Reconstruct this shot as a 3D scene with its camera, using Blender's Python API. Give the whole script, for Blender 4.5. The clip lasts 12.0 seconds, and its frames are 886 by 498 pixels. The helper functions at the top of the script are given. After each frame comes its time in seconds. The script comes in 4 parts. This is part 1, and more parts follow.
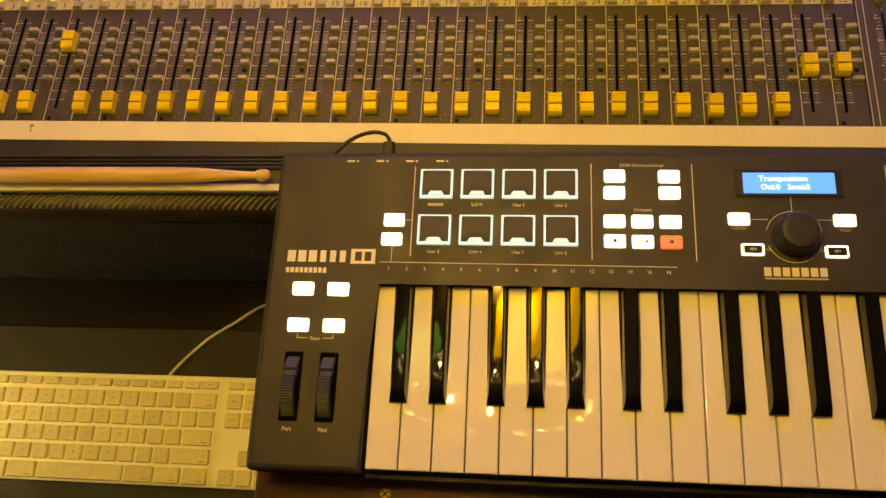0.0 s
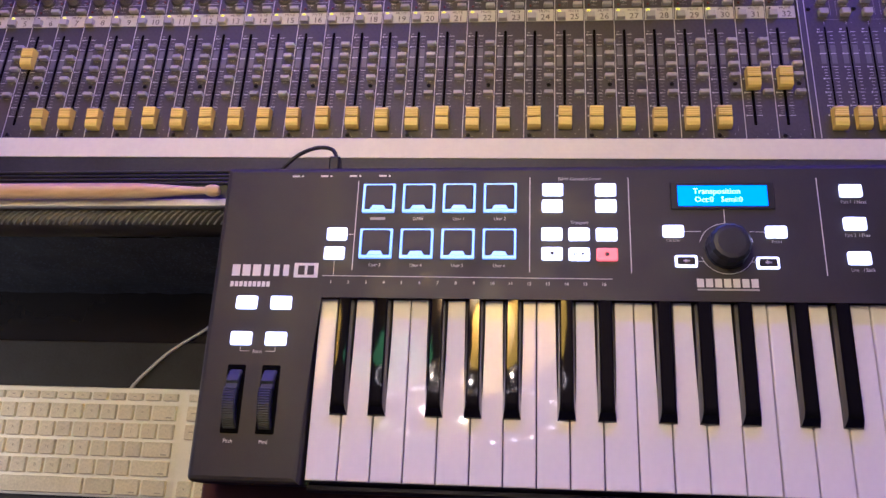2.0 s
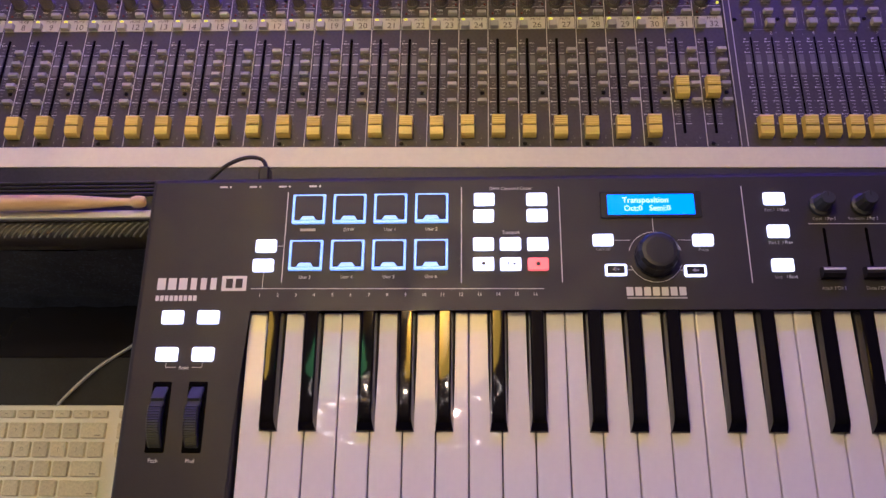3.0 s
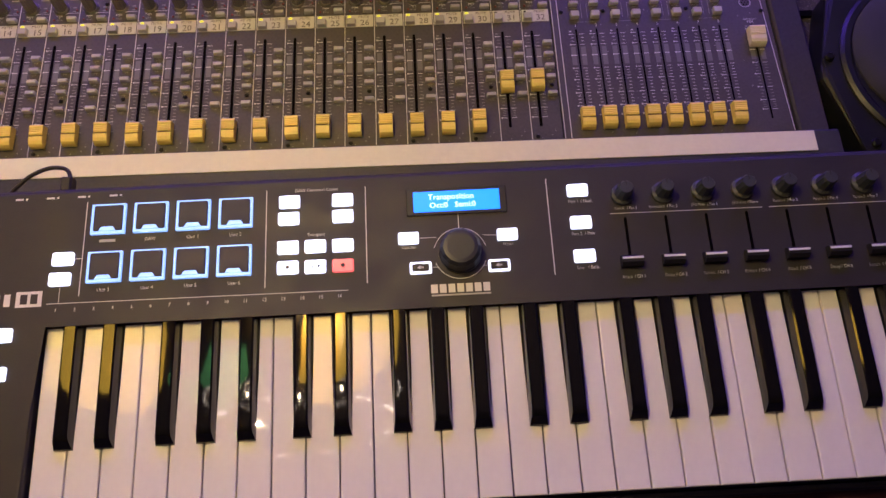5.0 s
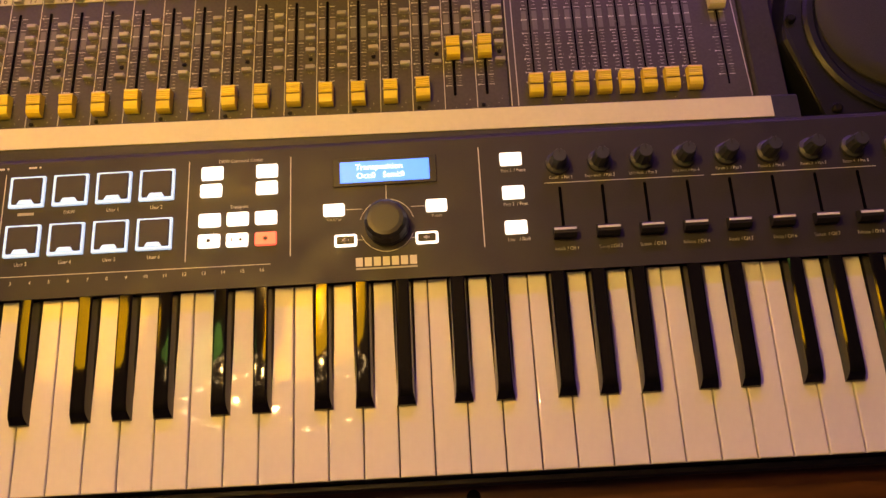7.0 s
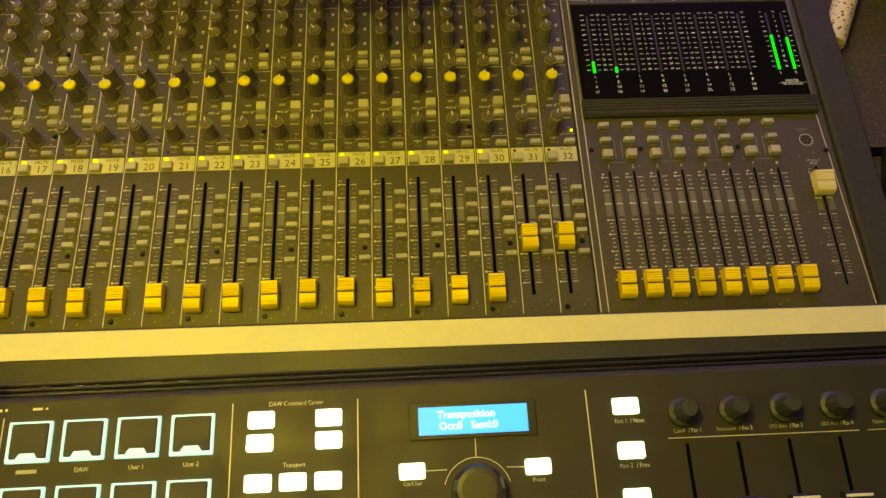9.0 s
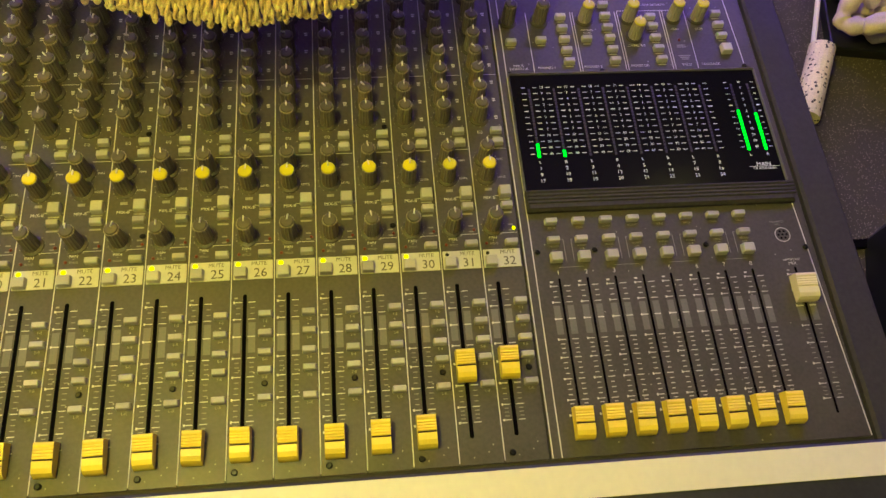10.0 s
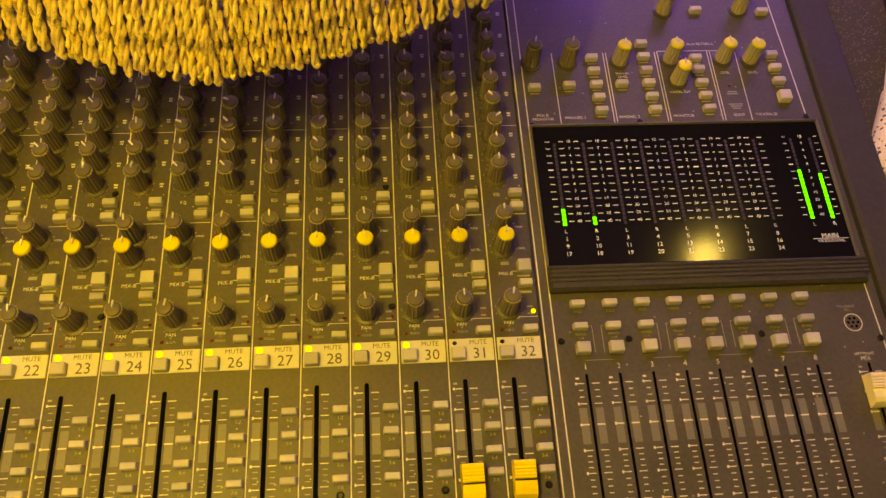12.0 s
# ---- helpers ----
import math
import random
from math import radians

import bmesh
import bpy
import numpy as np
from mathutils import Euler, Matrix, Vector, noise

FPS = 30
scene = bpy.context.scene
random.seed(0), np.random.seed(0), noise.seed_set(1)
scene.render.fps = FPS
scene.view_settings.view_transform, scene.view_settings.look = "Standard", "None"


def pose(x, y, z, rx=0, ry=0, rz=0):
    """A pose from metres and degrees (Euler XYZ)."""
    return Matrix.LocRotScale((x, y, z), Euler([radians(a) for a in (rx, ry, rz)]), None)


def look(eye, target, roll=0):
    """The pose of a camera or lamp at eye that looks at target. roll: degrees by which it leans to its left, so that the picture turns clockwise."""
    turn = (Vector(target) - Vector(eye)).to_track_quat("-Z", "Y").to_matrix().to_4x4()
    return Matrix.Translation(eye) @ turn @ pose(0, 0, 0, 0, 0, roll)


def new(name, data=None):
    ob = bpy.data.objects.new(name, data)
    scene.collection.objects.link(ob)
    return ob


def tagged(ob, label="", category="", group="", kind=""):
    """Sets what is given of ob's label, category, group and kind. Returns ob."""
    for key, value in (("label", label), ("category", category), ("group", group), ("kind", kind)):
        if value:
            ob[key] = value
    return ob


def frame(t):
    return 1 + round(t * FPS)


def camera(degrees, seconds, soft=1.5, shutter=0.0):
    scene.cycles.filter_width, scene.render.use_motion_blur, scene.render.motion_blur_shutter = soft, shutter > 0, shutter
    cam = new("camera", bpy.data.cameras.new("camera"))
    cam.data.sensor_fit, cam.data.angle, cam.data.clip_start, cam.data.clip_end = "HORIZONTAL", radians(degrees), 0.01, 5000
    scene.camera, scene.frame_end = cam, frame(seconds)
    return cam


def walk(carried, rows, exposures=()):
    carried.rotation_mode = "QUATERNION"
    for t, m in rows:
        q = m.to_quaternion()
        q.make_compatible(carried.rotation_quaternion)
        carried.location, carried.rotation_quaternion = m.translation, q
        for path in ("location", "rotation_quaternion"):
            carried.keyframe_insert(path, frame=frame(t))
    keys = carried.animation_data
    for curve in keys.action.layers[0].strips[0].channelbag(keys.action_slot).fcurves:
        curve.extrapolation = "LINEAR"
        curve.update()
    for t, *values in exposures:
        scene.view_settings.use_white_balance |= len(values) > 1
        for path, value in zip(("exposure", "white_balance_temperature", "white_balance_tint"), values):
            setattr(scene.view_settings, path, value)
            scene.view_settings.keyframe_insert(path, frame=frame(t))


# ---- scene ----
cam = camera(57.9, 12.0)
PATH = [
    (0, (0.202, -0.024, 0.616), (-0.021, 0.605, -1.27), -17.8),
    (0.5, (0.218, -0.022, 0.618), (-0.007, 0.617, -1.263), -17.8),
    (1, (0.224, -0.021, 0.624), (-0.008, 0.622, -1.256), -18.2),
    (1.5, (0.234, -0.022, 0.622), (-0.006, 0.624, -1.256), -18.8),
    (2, (0.247, -0.022, 0.622), (0.027, 0.628, -1.257), -17.4),
    (2.5, (0.256, -0.02, 0.62), (0.09, 0.632, -1.263), -13.4),
    (3, (0.261, -0.014, 0.618), (0.164, 0.645, -1.268), -8.3),
    (3.5, (0.283, 0.005, 0.615), (0.328, 0.669, -1.271), 1.2),
    (5.5, (0.389, -0.016, 0.604), (0.41, 0.613, -1.295), -1.2),
    (6, (0.409, -0.017, 0.595), (0.416, 0.577, -1.315), -2.6),
    (6.5, (0.433, -0.016, 0.59), (0.429, 0.571, -1.322), -3.7),
    (8.5, (0.412, 0.073, 0.561), (0.387, 0.78, -1.309), -4.2),
    (9, (0.363, 0.137, 0.53), (0.416, 0.882, -1.325), 1.4),
    (9.5, (0.37, 0.198, 0.497), (0.499, 0.963, -1.346), 6.3),
    (10, (0.39, 0.246, 0.46), (0.571, 1.013, -1.378), 8.9),
    (10.5, (0.407, 0.28, 0.436), (0.57, 1.078, -1.391), 7.0),
    (11, (0.406, 0.301, 0.423), (0.546, 1.098, -1.406), 5.7),
    (11.5, (0.406, 0.314, 0.411), (0.539, 1.105, -1.421), 5.8),
    (12, (0.411, 0.321, 0.404), (0.527, 1.105, -1.432), 5.3),
]
# seconds, stops, white balance in kelvin, tint
EXPOSURES = [
    (0.0, -0.08, 22000, 4), (0.5, 0.0, 14000, -32), (1.0, 0.12, 8000, -50), (1.5, 0.15, 5200, -10), (2.0, 0.05, 4700, 46), (2.5, -0.25, 4400, 76),
    (3.0, -0.2, 5000, 40), (3.3, -0.15, 7200, 0), (3.6, -0.12, 9000, -30), (5.4, -0.08, 5000, 60), (6.0, -0.05, 5200, 82), (6.5, 0.0, 5200, 52),
    (8.4, 0.22, 40000, -8), (9.0, 0.27, 36000, -40), (9.5, 0.5, 20000, -58), (10.0, 0.65, 7800, -32), (10.5, 0.78, 4650, 50), (11.0, 0.8, 4350, 84),
    (11.5, 0.72, 6300, 36), (12.0, 0.7, 34000, -12),
]
walk(cam, [(t, look(eye, target, roll)) for t, eye, target, roll in PATH], EXPOSURES)

# ---------------------------------------------------------------- light
LAMP_W, LED_W, WORLD = 14.0, 34.0, 0.05
world = bpy.data.worlds.new("room_air")
scene.world = world
world.use_nodes = True
world.node_tree.nodes["Background"].inputs[0].default_value = (0.30, 0.26, 0.55, 1)
world.node_tree.nodes["Background"].inputs[1].default_value = WORLD


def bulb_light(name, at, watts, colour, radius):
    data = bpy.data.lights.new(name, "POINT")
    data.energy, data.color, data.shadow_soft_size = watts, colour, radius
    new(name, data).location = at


bulb_light("pendant_bulb", (0.14, 0.40, 0.88), LAMP_W * 0.78, (1.0, 0.75, 0.29), 0.02)
for at in ((0.065, 0.165, 0.835), (0.135, 0.145, 0.82), (0.215, 0.170, 0.825)):
    bulb_light("candle_bulb", at, LAMP_W * 0.075, (1.0, 0.76, 0.32), 0.0035)
bulb_light("corner_bulb", (1.09, 1.03, 0.98), LAMP_W * 0.05, (1.0, 0.76, 0.32), 0.03)
# added fill with no visible source, brightens the computer keyboard from the left
bulb_light("keyboard_fill", (-0.62, 0.03, 0.01), 2.9, (1.0, 0.90, 0.50), 0.02)


def led_strip(at, target, watts):
    data = bpy.data.lights.new("led_strip_light", "AREA")
    data.shape, data.size, data.size_y, data.energy, data.color = "RECTANGLE", 2.6, 0.03, watts, (0.22, 0.09, 1.0)
    new("led_strip_light", data).matrix_world = look(at, target)


led_strip((0.35, 1.42, 0.33), (0.35, 0.2, 0.0), LED_W * 0.25)
led_strip((0.35, 2.06, 1.00), (0.35, 0.3, 0.0), LED_W * 0.75)

# ---------------------------------------------------------------- materials


def mat(name, colour, rough=0.5, metal=0.0, grain=0.12, scale=60.0, bump=0.0, emit=0.0, coat=0.0, vary=0.0):
    m = bpy.data.materials.new(name)
    m.use_nodes = True
    nt = m.node_tree
    b = nt.nodes["Principled BSDF"]
    b.inputs["Roughness"].default_value, b.inputs["Metallic"].default_value = rough, metal
    b.inputs["Coat Weight"].default_value = coat
    b.inputs["Coat Roughness"].default_value = 0.08
    if emit:
        b.inputs["Emission Color"].default_value = (*colour, 1)
        b.inputs["Emission Strength"].default_value = emit
    b.inputs["Base Color"].default_value = (*colour, 1)
    if not (grain or bump):
        return m
    tex = nt.nodes.new("ShaderNodeTexCoord")
    fine = nt.nodes.new("ShaderNodeTexNoise")
    fine.inputs["Scale"].default_value, fine.inputs["Detail"].default_value = scale * 8, 3
    wide = nt.nodes.new("ShaderNodeTexNoise")
    wide.inputs["Scale"].default_value, wide.inputs["Detail"].default_value = scale * 0.4, 4
    nt.links.new(tex.outputs["Object"], fine.inputs["Vector"])
    nt.links.new(tex.outputs["Object"], wide.inputs["Vector"])
    mix = nt.nodes.new("ShaderNodeMath")
    mix.operation = "ADD"
    nt.links.new(fine.outputs["Fac"], mix.inputs[0])
    nt.links.new(wide.outputs["Fac"], mix.inputs[1])
    ramp = nt.nodes.new("ShaderNodeMapRange")
    ramp.inputs["From Min"].default_value, ramp.inputs["From Max"].default_value = 0.6, 1.4
    ramp.inputs["To Min"].default_value, ramp.inputs["To Max"].default_value = 1 - grain, 1 + grain
    nt.links.new(mix.outputs[0], ramp.inputs["Value"])
    value = ramp.outputs["Result"]
    if vary:
        info = nt.nodes.new("ShaderNodeObjectInfo")
        vr = nt.nodes.new("ShaderNodeMapRange")
        vr.inputs["To Min"].default_value, vr.inputs["To Max"].default_value = 1 - vary, 1 + vary
        nt.links.new(info.outputs["Random"], vr.inputs["Value"])
        mul = nt.nodes.new("ShaderNodeMath")
        mul.operation = "MULTIPLY"
        nt.links.new(value, mul.inputs[0])
        nt.links.new(vr.outputs["Result"], mul.inputs[1])
        value = mul.outputs[0]
    tint = nt.nodes.new("ShaderNodeVectorMath")
    tint.operation = "SCALE"
    tint.inputs[0].default_value = colour
    nt.links.new(value, tint.inputs["Scale"])
    nt.links.new(tint.outputs[0], b.inputs["Base Color"])
    rr = nt.nodes.new("ShaderNodeMapRange")
    rr.inputs["From Min"].default_value, rr.inputs["From Max"].default_value = 0.3, 0.7
    rr.inputs["To Min"].default_value, rr.inputs["To Max"].default_value = max(0.02, rough * 0.85), min(1, rough * 1.2)
    nt.links.new(wide.outputs["Fac"], rr.inputs["Value"])
    nt.links.new(rr.outputs["Result"], b.inputs["Roughness"])
    if bump:
        bp = nt.nodes.new("ShaderNodeBump")
        bp.inputs["Strength"].default_value, bp.inputs["Distance"].default_value = bump, 0.001
        nt.links.new(fine.outputs["Fac"], bp.inputs["Height"])
        nt.links.new(bp.outputs["Normal"], b.inputs["Normal"])
    return m


def speckled(name, dark, light, scale, amount, rough=0.8, bump=0.6, size=1.0, grain=0.3, wide=None):
    """A base colour with scattered specks of another, by a Voronoi cell's random value."""
    m = mat(name, dark, rough, grain=grain, scale=wide or scale * 0.2, bump=bump)
    nt = m.node_tree
    b = nt.nodes["Principled BSDF"]
    src = b.inputs["Base Color"].links[0].from_socket
    tex = nt.nodes.new("ShaderNodeTexCoord")
    v = nt.nodes.new("ShaderNodeTexVoronoi")
    v.inputs["Scale"].default_value = scale
    near = nt.nodes.new("ShaderNodeMath")
    near.operation, near.inputs[1].default_value = "LESS_THAN", size
    nt.links.new(v.outputs["Distance"], near.inputs[0])
    both = nt.nodes.new("ShaderNodeMath")
    both.operation = "MULTIPLY"
    nt.links.new(tex.outputs["Object"], v.inputs["Vector"])
    sep = nt.nodes.new("ShaderNodeSeparateColor")
    nt.links.new(v.outputs["Color"], sep.inputs["Color"])
    gt = nt.nodes.new("ShaderNodeMath")
    gt.operation, gt.inputs[1].default_value = "LESS_THAN", amount
    nt.links.new(sep.outputs[0], gt.inputs[0])
    mix = nt.nodes.new("ShaderNodeMix")
    mix.data_type = "RGBA"
    nt.links.new(gt.outputs[0], both.inputs[0])
    nt.links.new(near.outputs[0], both.inputs[1])
    nt.links.new(both.outputs[0], mix.inputs["Factor"])
    nt.links.new(src, mix.inputs["A"])
    mix.inputs["B"].default_value = (*light, 1)
    nt.links.new(mix.outputs["Result"], b.inputs["Base Color"])
    return m


def wood(name, a, c, scale=18.0, rough=0.5):
    m = bpy.data.materials.new(name)
    m.use_nodes = True
    nt = m.node_tree
    b = nt.nodes["Principled BSDF"]
    b.inputs["Roughness"].default_value = rough
    tex = nt.nodes.new("ShaderNodeTexCoord")
    mp = nt.nodes.new("ShaderNodeMapping")
    mp.inputs["Scale"].default_value = (1.0, 9.0, 9.0)
    n = nt.nodes.new("ShaderNodeTexNoise")
    n.inputs["Scale"].default_value, n.inputs["Detail"].default_value = scale, 6
    nt.links.new(tex.outputs["Object"], mp.inputs["Vector"])
    nt.links.new(mp.outputs["Vector"], n.inputs["Vector"])
    r = nt.nodes.new("ShaderNodeValToRGB")
    r.color_ramp.elements[0].color, r.color_ramp.elements[1].color = (*a, 1), (*c, 1)
    r.color_ramp.elements[0].position, r.color_ramp.elements[1].position = 0.34, 0.68
    nt.links.new(n.outputs["Fac"], r.inputs["Fac"])
    nt.links.new(r.outputs["Color"], b.inputs["Base Color"])
    bp = nt.nodes.new("ShaderNodeBump")
    bp.inputs["Strength"].default_value, bp.inputs["Distance"].default_value = 0.25, 0.001
    nt.links.new(n.outputs["Fac"], bp.inputs["Height"])
    nt.links.new(bp.outputs["Normal"], b.inputs["Normal"])
    return m


PANEL_GREY, LINT = (0.068, 0.063, 0.057), (0.36, 0.35, 0.32)
M_CHASSIS = mat("console_chassis_paint", (0.034, 0.032, 0.030), 0.75, grain=0.3, scale=40, bump=0.2)
M_PRINT = mat("panel_print", (0.66, 0.65, 0.60), 0.6, grain=0.25, scale=120)
M_PRINT_DIM = mat("worn_panel_print", (0.30, 0.29, 0.26), 0.6, grain=0.35, scale=120)
M_ZONE = mat("fader_zone_print", (0.16, 0.155, 0.145), 0.5, grain=0.15, scale=80)
M_PANEL = speckled("dusty_console_panel_paint", PANEL_GREY, LINT, 320, 0.05, 0.42, 0.12, 0.16, 0.28, 50)
# slots, holes and wells are flat: this black paints in their inner dark
M_SLOT = mat("slot_black", (0.002, 0.002, 0.002), 0.9, grain=0)
M_SLOT.node_tree.nodes["Principled BSDF"].inputs["Specular IOR Level"].default_value = 0.05
M_CAP = mat("cream_fader_plastic", (0.92, 0.72, 0.13), 0.38, grain=0.06, scale=120, vary=0.08)
M_CAPW = mat("pale_fader_plastic", (0.82, 0.74, 0.50), 0.38, grain=0.06, scale=120)
M_GROOVE = mat("cap_line_black", (0.03, 0.02, 0.01), 0.6, grain=0)
M_KNOB = mat("grey_knob_plastic", (0.20, 0.175, 0.145), 0.42, grain=0.15, scale=150)
M_KNOBTOP = mat("knob_cap_grey", (0.105, 0.092, 0.075), 0.5, grain=0.1, scale=150)
M_SKIRT = mat("black_knob_skirt", (0.05, 0.045, 0.038), 0.35, grain=0.1, scale=150)
M_WORN = mat("worn_knob_ridge", (0.36, 0.32, 0.25), 0.5, grain=0.3, scale=300)
M_YELLOW = mat("yellow_knob_cap", (0.70, 0.62, 0.06), 0.45, grain=0.1, scale=150, vary=0.06)
M_KNOBLIGHT = mat("pale_grey_knob", (0.42, 0.39, 0.31), 0.5, grain=0.15, scale=150)
M_POINTER = mat("knob_pointer", (0.75, 0.73, 0.66), 0.5, grain=0)
M_BTN = mat("grey_button_plastic", (0.44, 0.43, 0.40), 0.5, grain=0.12, scale=120, vary=0.16)
M_LABEL = mat("mute_label_cream", (0.60, 0.59, 0.50), 0.5, grain=0.07, scale=80)
M_INK = mat("label_ink", (0.09, 0.08, 0.06), 0.6, grain=0)
M_TAPE = mat("white_console_tape", (0.80, 0.78, 0.58), 0.5, grain=0.05, scale=25, bump=0.1)
M_SCREW = mat("black_screw", (0.02, 0.02, 0.02), 0.3, metal=0.6, grain=0)
M_GLASS = mat("meter_black_glass", (0.004, 0.004, 0.005), 0.13, grain=0, coat=0.5)
# slight emission is added to brighten the printed scale, which is no lamp
M_METERPRINT = mat("glowing_meter_print", (0.75, 0.75, 0.75), 0.5, grain=0, emit=0.12)
M_LEDOFF = mat("unlit_meter_segment", (0.030, 0.024, 0.022), 0.5, grain=0)
M_GREEN = mat("lit_green_segment", (0.02, 0.90, 0.03), 0.4, grain=0, emit=1.4)
M_MUTELED = mat("lit_mute_lamp", (0.80, 0.86, 0.01), 0.4, grain=0, emit=1.1)
M_REDLED = mat("unlit_red_lamp", (0.16, 0.03, 0.02), 0.3, grain=0)
M_RUBBER = mat("console_armrest_black", (0.035, 0.037, 0.036), 0.45, grain=0.25, scale=40, bump=0.15)

M_KLBODY = mat("charcoal_synth_plastic", (0.024, 0.022, 0.022), 0.55, grain=0.10, scale=100, bump=0.12)
M_KLDARK = mat("black_synth_plastic", (0.012, 0.012, 0.012), 0.45, grain=0.1, scale=100)
M_KLPRINT = mat("white_screen_print", (0.72, 0.72, 0.70), 0.5, grain=0)
M_KLPRINT2 = mat("grey_screen_print", (0.42, 0.42, 0.42), 0.5, grain=0)
M_WHITEKEY = mat("white_key_plastic", (0.80, 0.78, 0.75), 0.025, grain=0.03, scale=30)
M_BLACKKEY = mat("black_key_plastic", (0.004, 0.004, 0.004), 0.06, grain=0.0)
M_LITBTN = mat("lit_white_button", (0.90, 0.95, 1.0), 0.4, grain=0, emit=2.4)
M_LITRED = mat("lit_red_button", (1.0, 0.16, 0.12), 0.4, grain=0, emit=1.1)
M_LITPAD = mat("lit_pad_frame", (0.36, 0.62, 1.0), 0.4, grain=0, emit=1.0)
M_PADFACE = mat("pad_rubber", (0.040, 0.038, 0.042), 0.6, grain=0.08, scale=150)
M_LCD = mat("lit_blue_lcd", (0.02, 0.20, 1.0), 0.3, grain=0, emit=2.3)
M_LCDTEXT = mat("lcd_characters", (0.75, 0.95, 1.0), 0.4, grain=0, emit=1.8)
M_WHEEL = mat("wheel_rubber", (0.035, 0.040, 0.045), 0.5, grain=0.1, scale=150)
M_ENCODER = mat("blue_black_knob_plastic", (0.020, 0.021, 0.026), 0.42, grain=0.2, scale=120)
M_SLIDER = mat("slider_line_white", (0.75, 0.75, 0.75), 0.4, grain=0)

M_ALU = mat("brushed_aluminium", (0.88, 0.86, 0.78), 0.38, metal=0.0, grain=0.05, scale=60)
M_AKEY = mat("yellowed_white_key", (0.68, 0.63, 0.50), 0.5, grain=0.22, scale=60, vary=0.10)
M_LEGEND = mat("key_legend_grey", (0.34, 0.31, 0.25), 0.6, grain=0)
M_CABLEW = mat("white_cable", (0.55, 0.55, 0.55), 0.5, grain=0.05)
M_CABLEB = mat("black_cable", (0.012, 0.012, 0.012), 0.4, grain=0)
M_STICK = wood("drumstick_hickory", (0.62, 0.40, 0.20), (0.78, 0.58, 0.34), 14, 0.4)
M_PLANK = wood("reddish_stained_wood", (0.055, 0.018, 0.010), (0.17, 0.060, 0.028), 9, 0.45)
M_FELT = speckled("navy_felt", (0.008, 0.010, 0.018), (0.05, 0.06, 0.085), 330, 0.35, 0.95, 1.0, 0.33, 0.7, 60)
M_VINYL = mat("black_woven_trim", (0.022, 0.022, 0.024), 0.42, grain=0.25, scale=80, bump=0.3)
M_CORD = mat("grey_twill_cord", (0.13, 0.13, 0.125), 0.5, grain=0.6, scale=30)
M_SHELF = mat("dark_shelf_lacquer", (0.012, 0.011, 0.012), 0.25, grain=0.3, scale=20)
M_MAT = mat("black_desk_mat", (0.016, 0.015, 0.016), 0.7, grain=0.3, scale=60, bump=0.3)
M_WHITEBAR = mat("white_painted_edge", (0.72, 0.70, 0.62), 0.5, grain=0.08, scale=60)
M_CARPET = speckled("glittering_grey_carpet", (0.062, 0.054, 0.047), (0.30, 0.27, 0.23), 900, 0.22, 0.85, 1.0, 0.34)
M_CHIP = mat("flaked_paint", (0.50, 0.49, 0.45), 0.7, grain=0.2)
M_SPEAKER = mat("black_speaker_shell", (0.010, 0.011, 0.013), 0.35, grain=0.2, scale=60)
M_MESH = mat("speaker_grille_cloth", (0.040, 0.040, 0.042), 0.8, grain=0.35, scale=140, bump=0.8)
M_ROD = speckled("speckled_paper_wrap", (0.70, 0.63, 0.46), (0.05, 0.045, 0.04), 480, 0.13, 0.6, 0.3, 0.6)
M_ROPE = mat("cotton_rope", (0.60, 0.52, 0.45), 0.9, grain=0.2, scale=120, bump=0.8)
M_GOLD = mat("gold_twisted_thread", (0.95, 0.76, 0.42), 0.30, metal=0.35, grain=0.75, scale=260, bump=1.0)
M_SHADE = mat("amber_shade_silk", (0.45, 0.22, 0.05), 0.8, grain=0.2, scale=60)
M_AMBER = mat("lit_amber_glass", (1.0, 0.62, 0.04), 0.4, grain=0.3, scale=6, emit=6.5)
M_GREENGLASS = mat("lit_green_glass", (0.10, 0.42, 0.12), 0.4, grain=0.3, scale=6, emit=3.0)
# emission in the drops stands in for bulb glints
M_CRYSTAL = mat("glowing_crystal", (1.0, 0.86, 0.55), 0.1, grain=0, emit=22.0)
M_BRASS = mat("aged_brass", (0.40, 0.28, 0.10), 0.35, metal=1.0, grain=0.2)
M_WALL = mat("dark_room_plaster", (0.20, 0.18, 0.16), 0.9, grain=0.2, scale=4, bump=0.2)
M_FLOOR = mat("dark_floor_boards", (0.06, 0.04, 0.03), 0.6, grain=0.3, scale=8)

# ---------------------------------------------------------------- mesh helpers


def finish(name, bm, material, smooth=False):
    me = bpy.data.meshes.new(name)
    bmesh.ops.recalc_face_normals(bm, faces=bm.faces)
    bm.to_mesh(me)
    bm.free()
    if material:
        me.materials.append(material)
    if smooth:
        for p in me.polygons:
            p.use_smooth = True
    return me


def part(name, bm, material, parent, label="", smooth=False, at=(0, 0, 0)):
    me = bm if isinstance(bm, bpy.types.Mesh) else finish(name, bm, material, smooth)
    ob = new(name, me)
    ob.parent = parent
    ob.location = at
    if label:
        ob["label"] = label
    return ob


def thing(name, at, label, category, group="", kind="", turn=0.0):
    ob = new(name)
    ob.location = at
    ob.rotation_euler = (0, 0, radians(turn))
    ob.empty_display_size = 0.02
    return tagged(ob, label, category, group, kind)


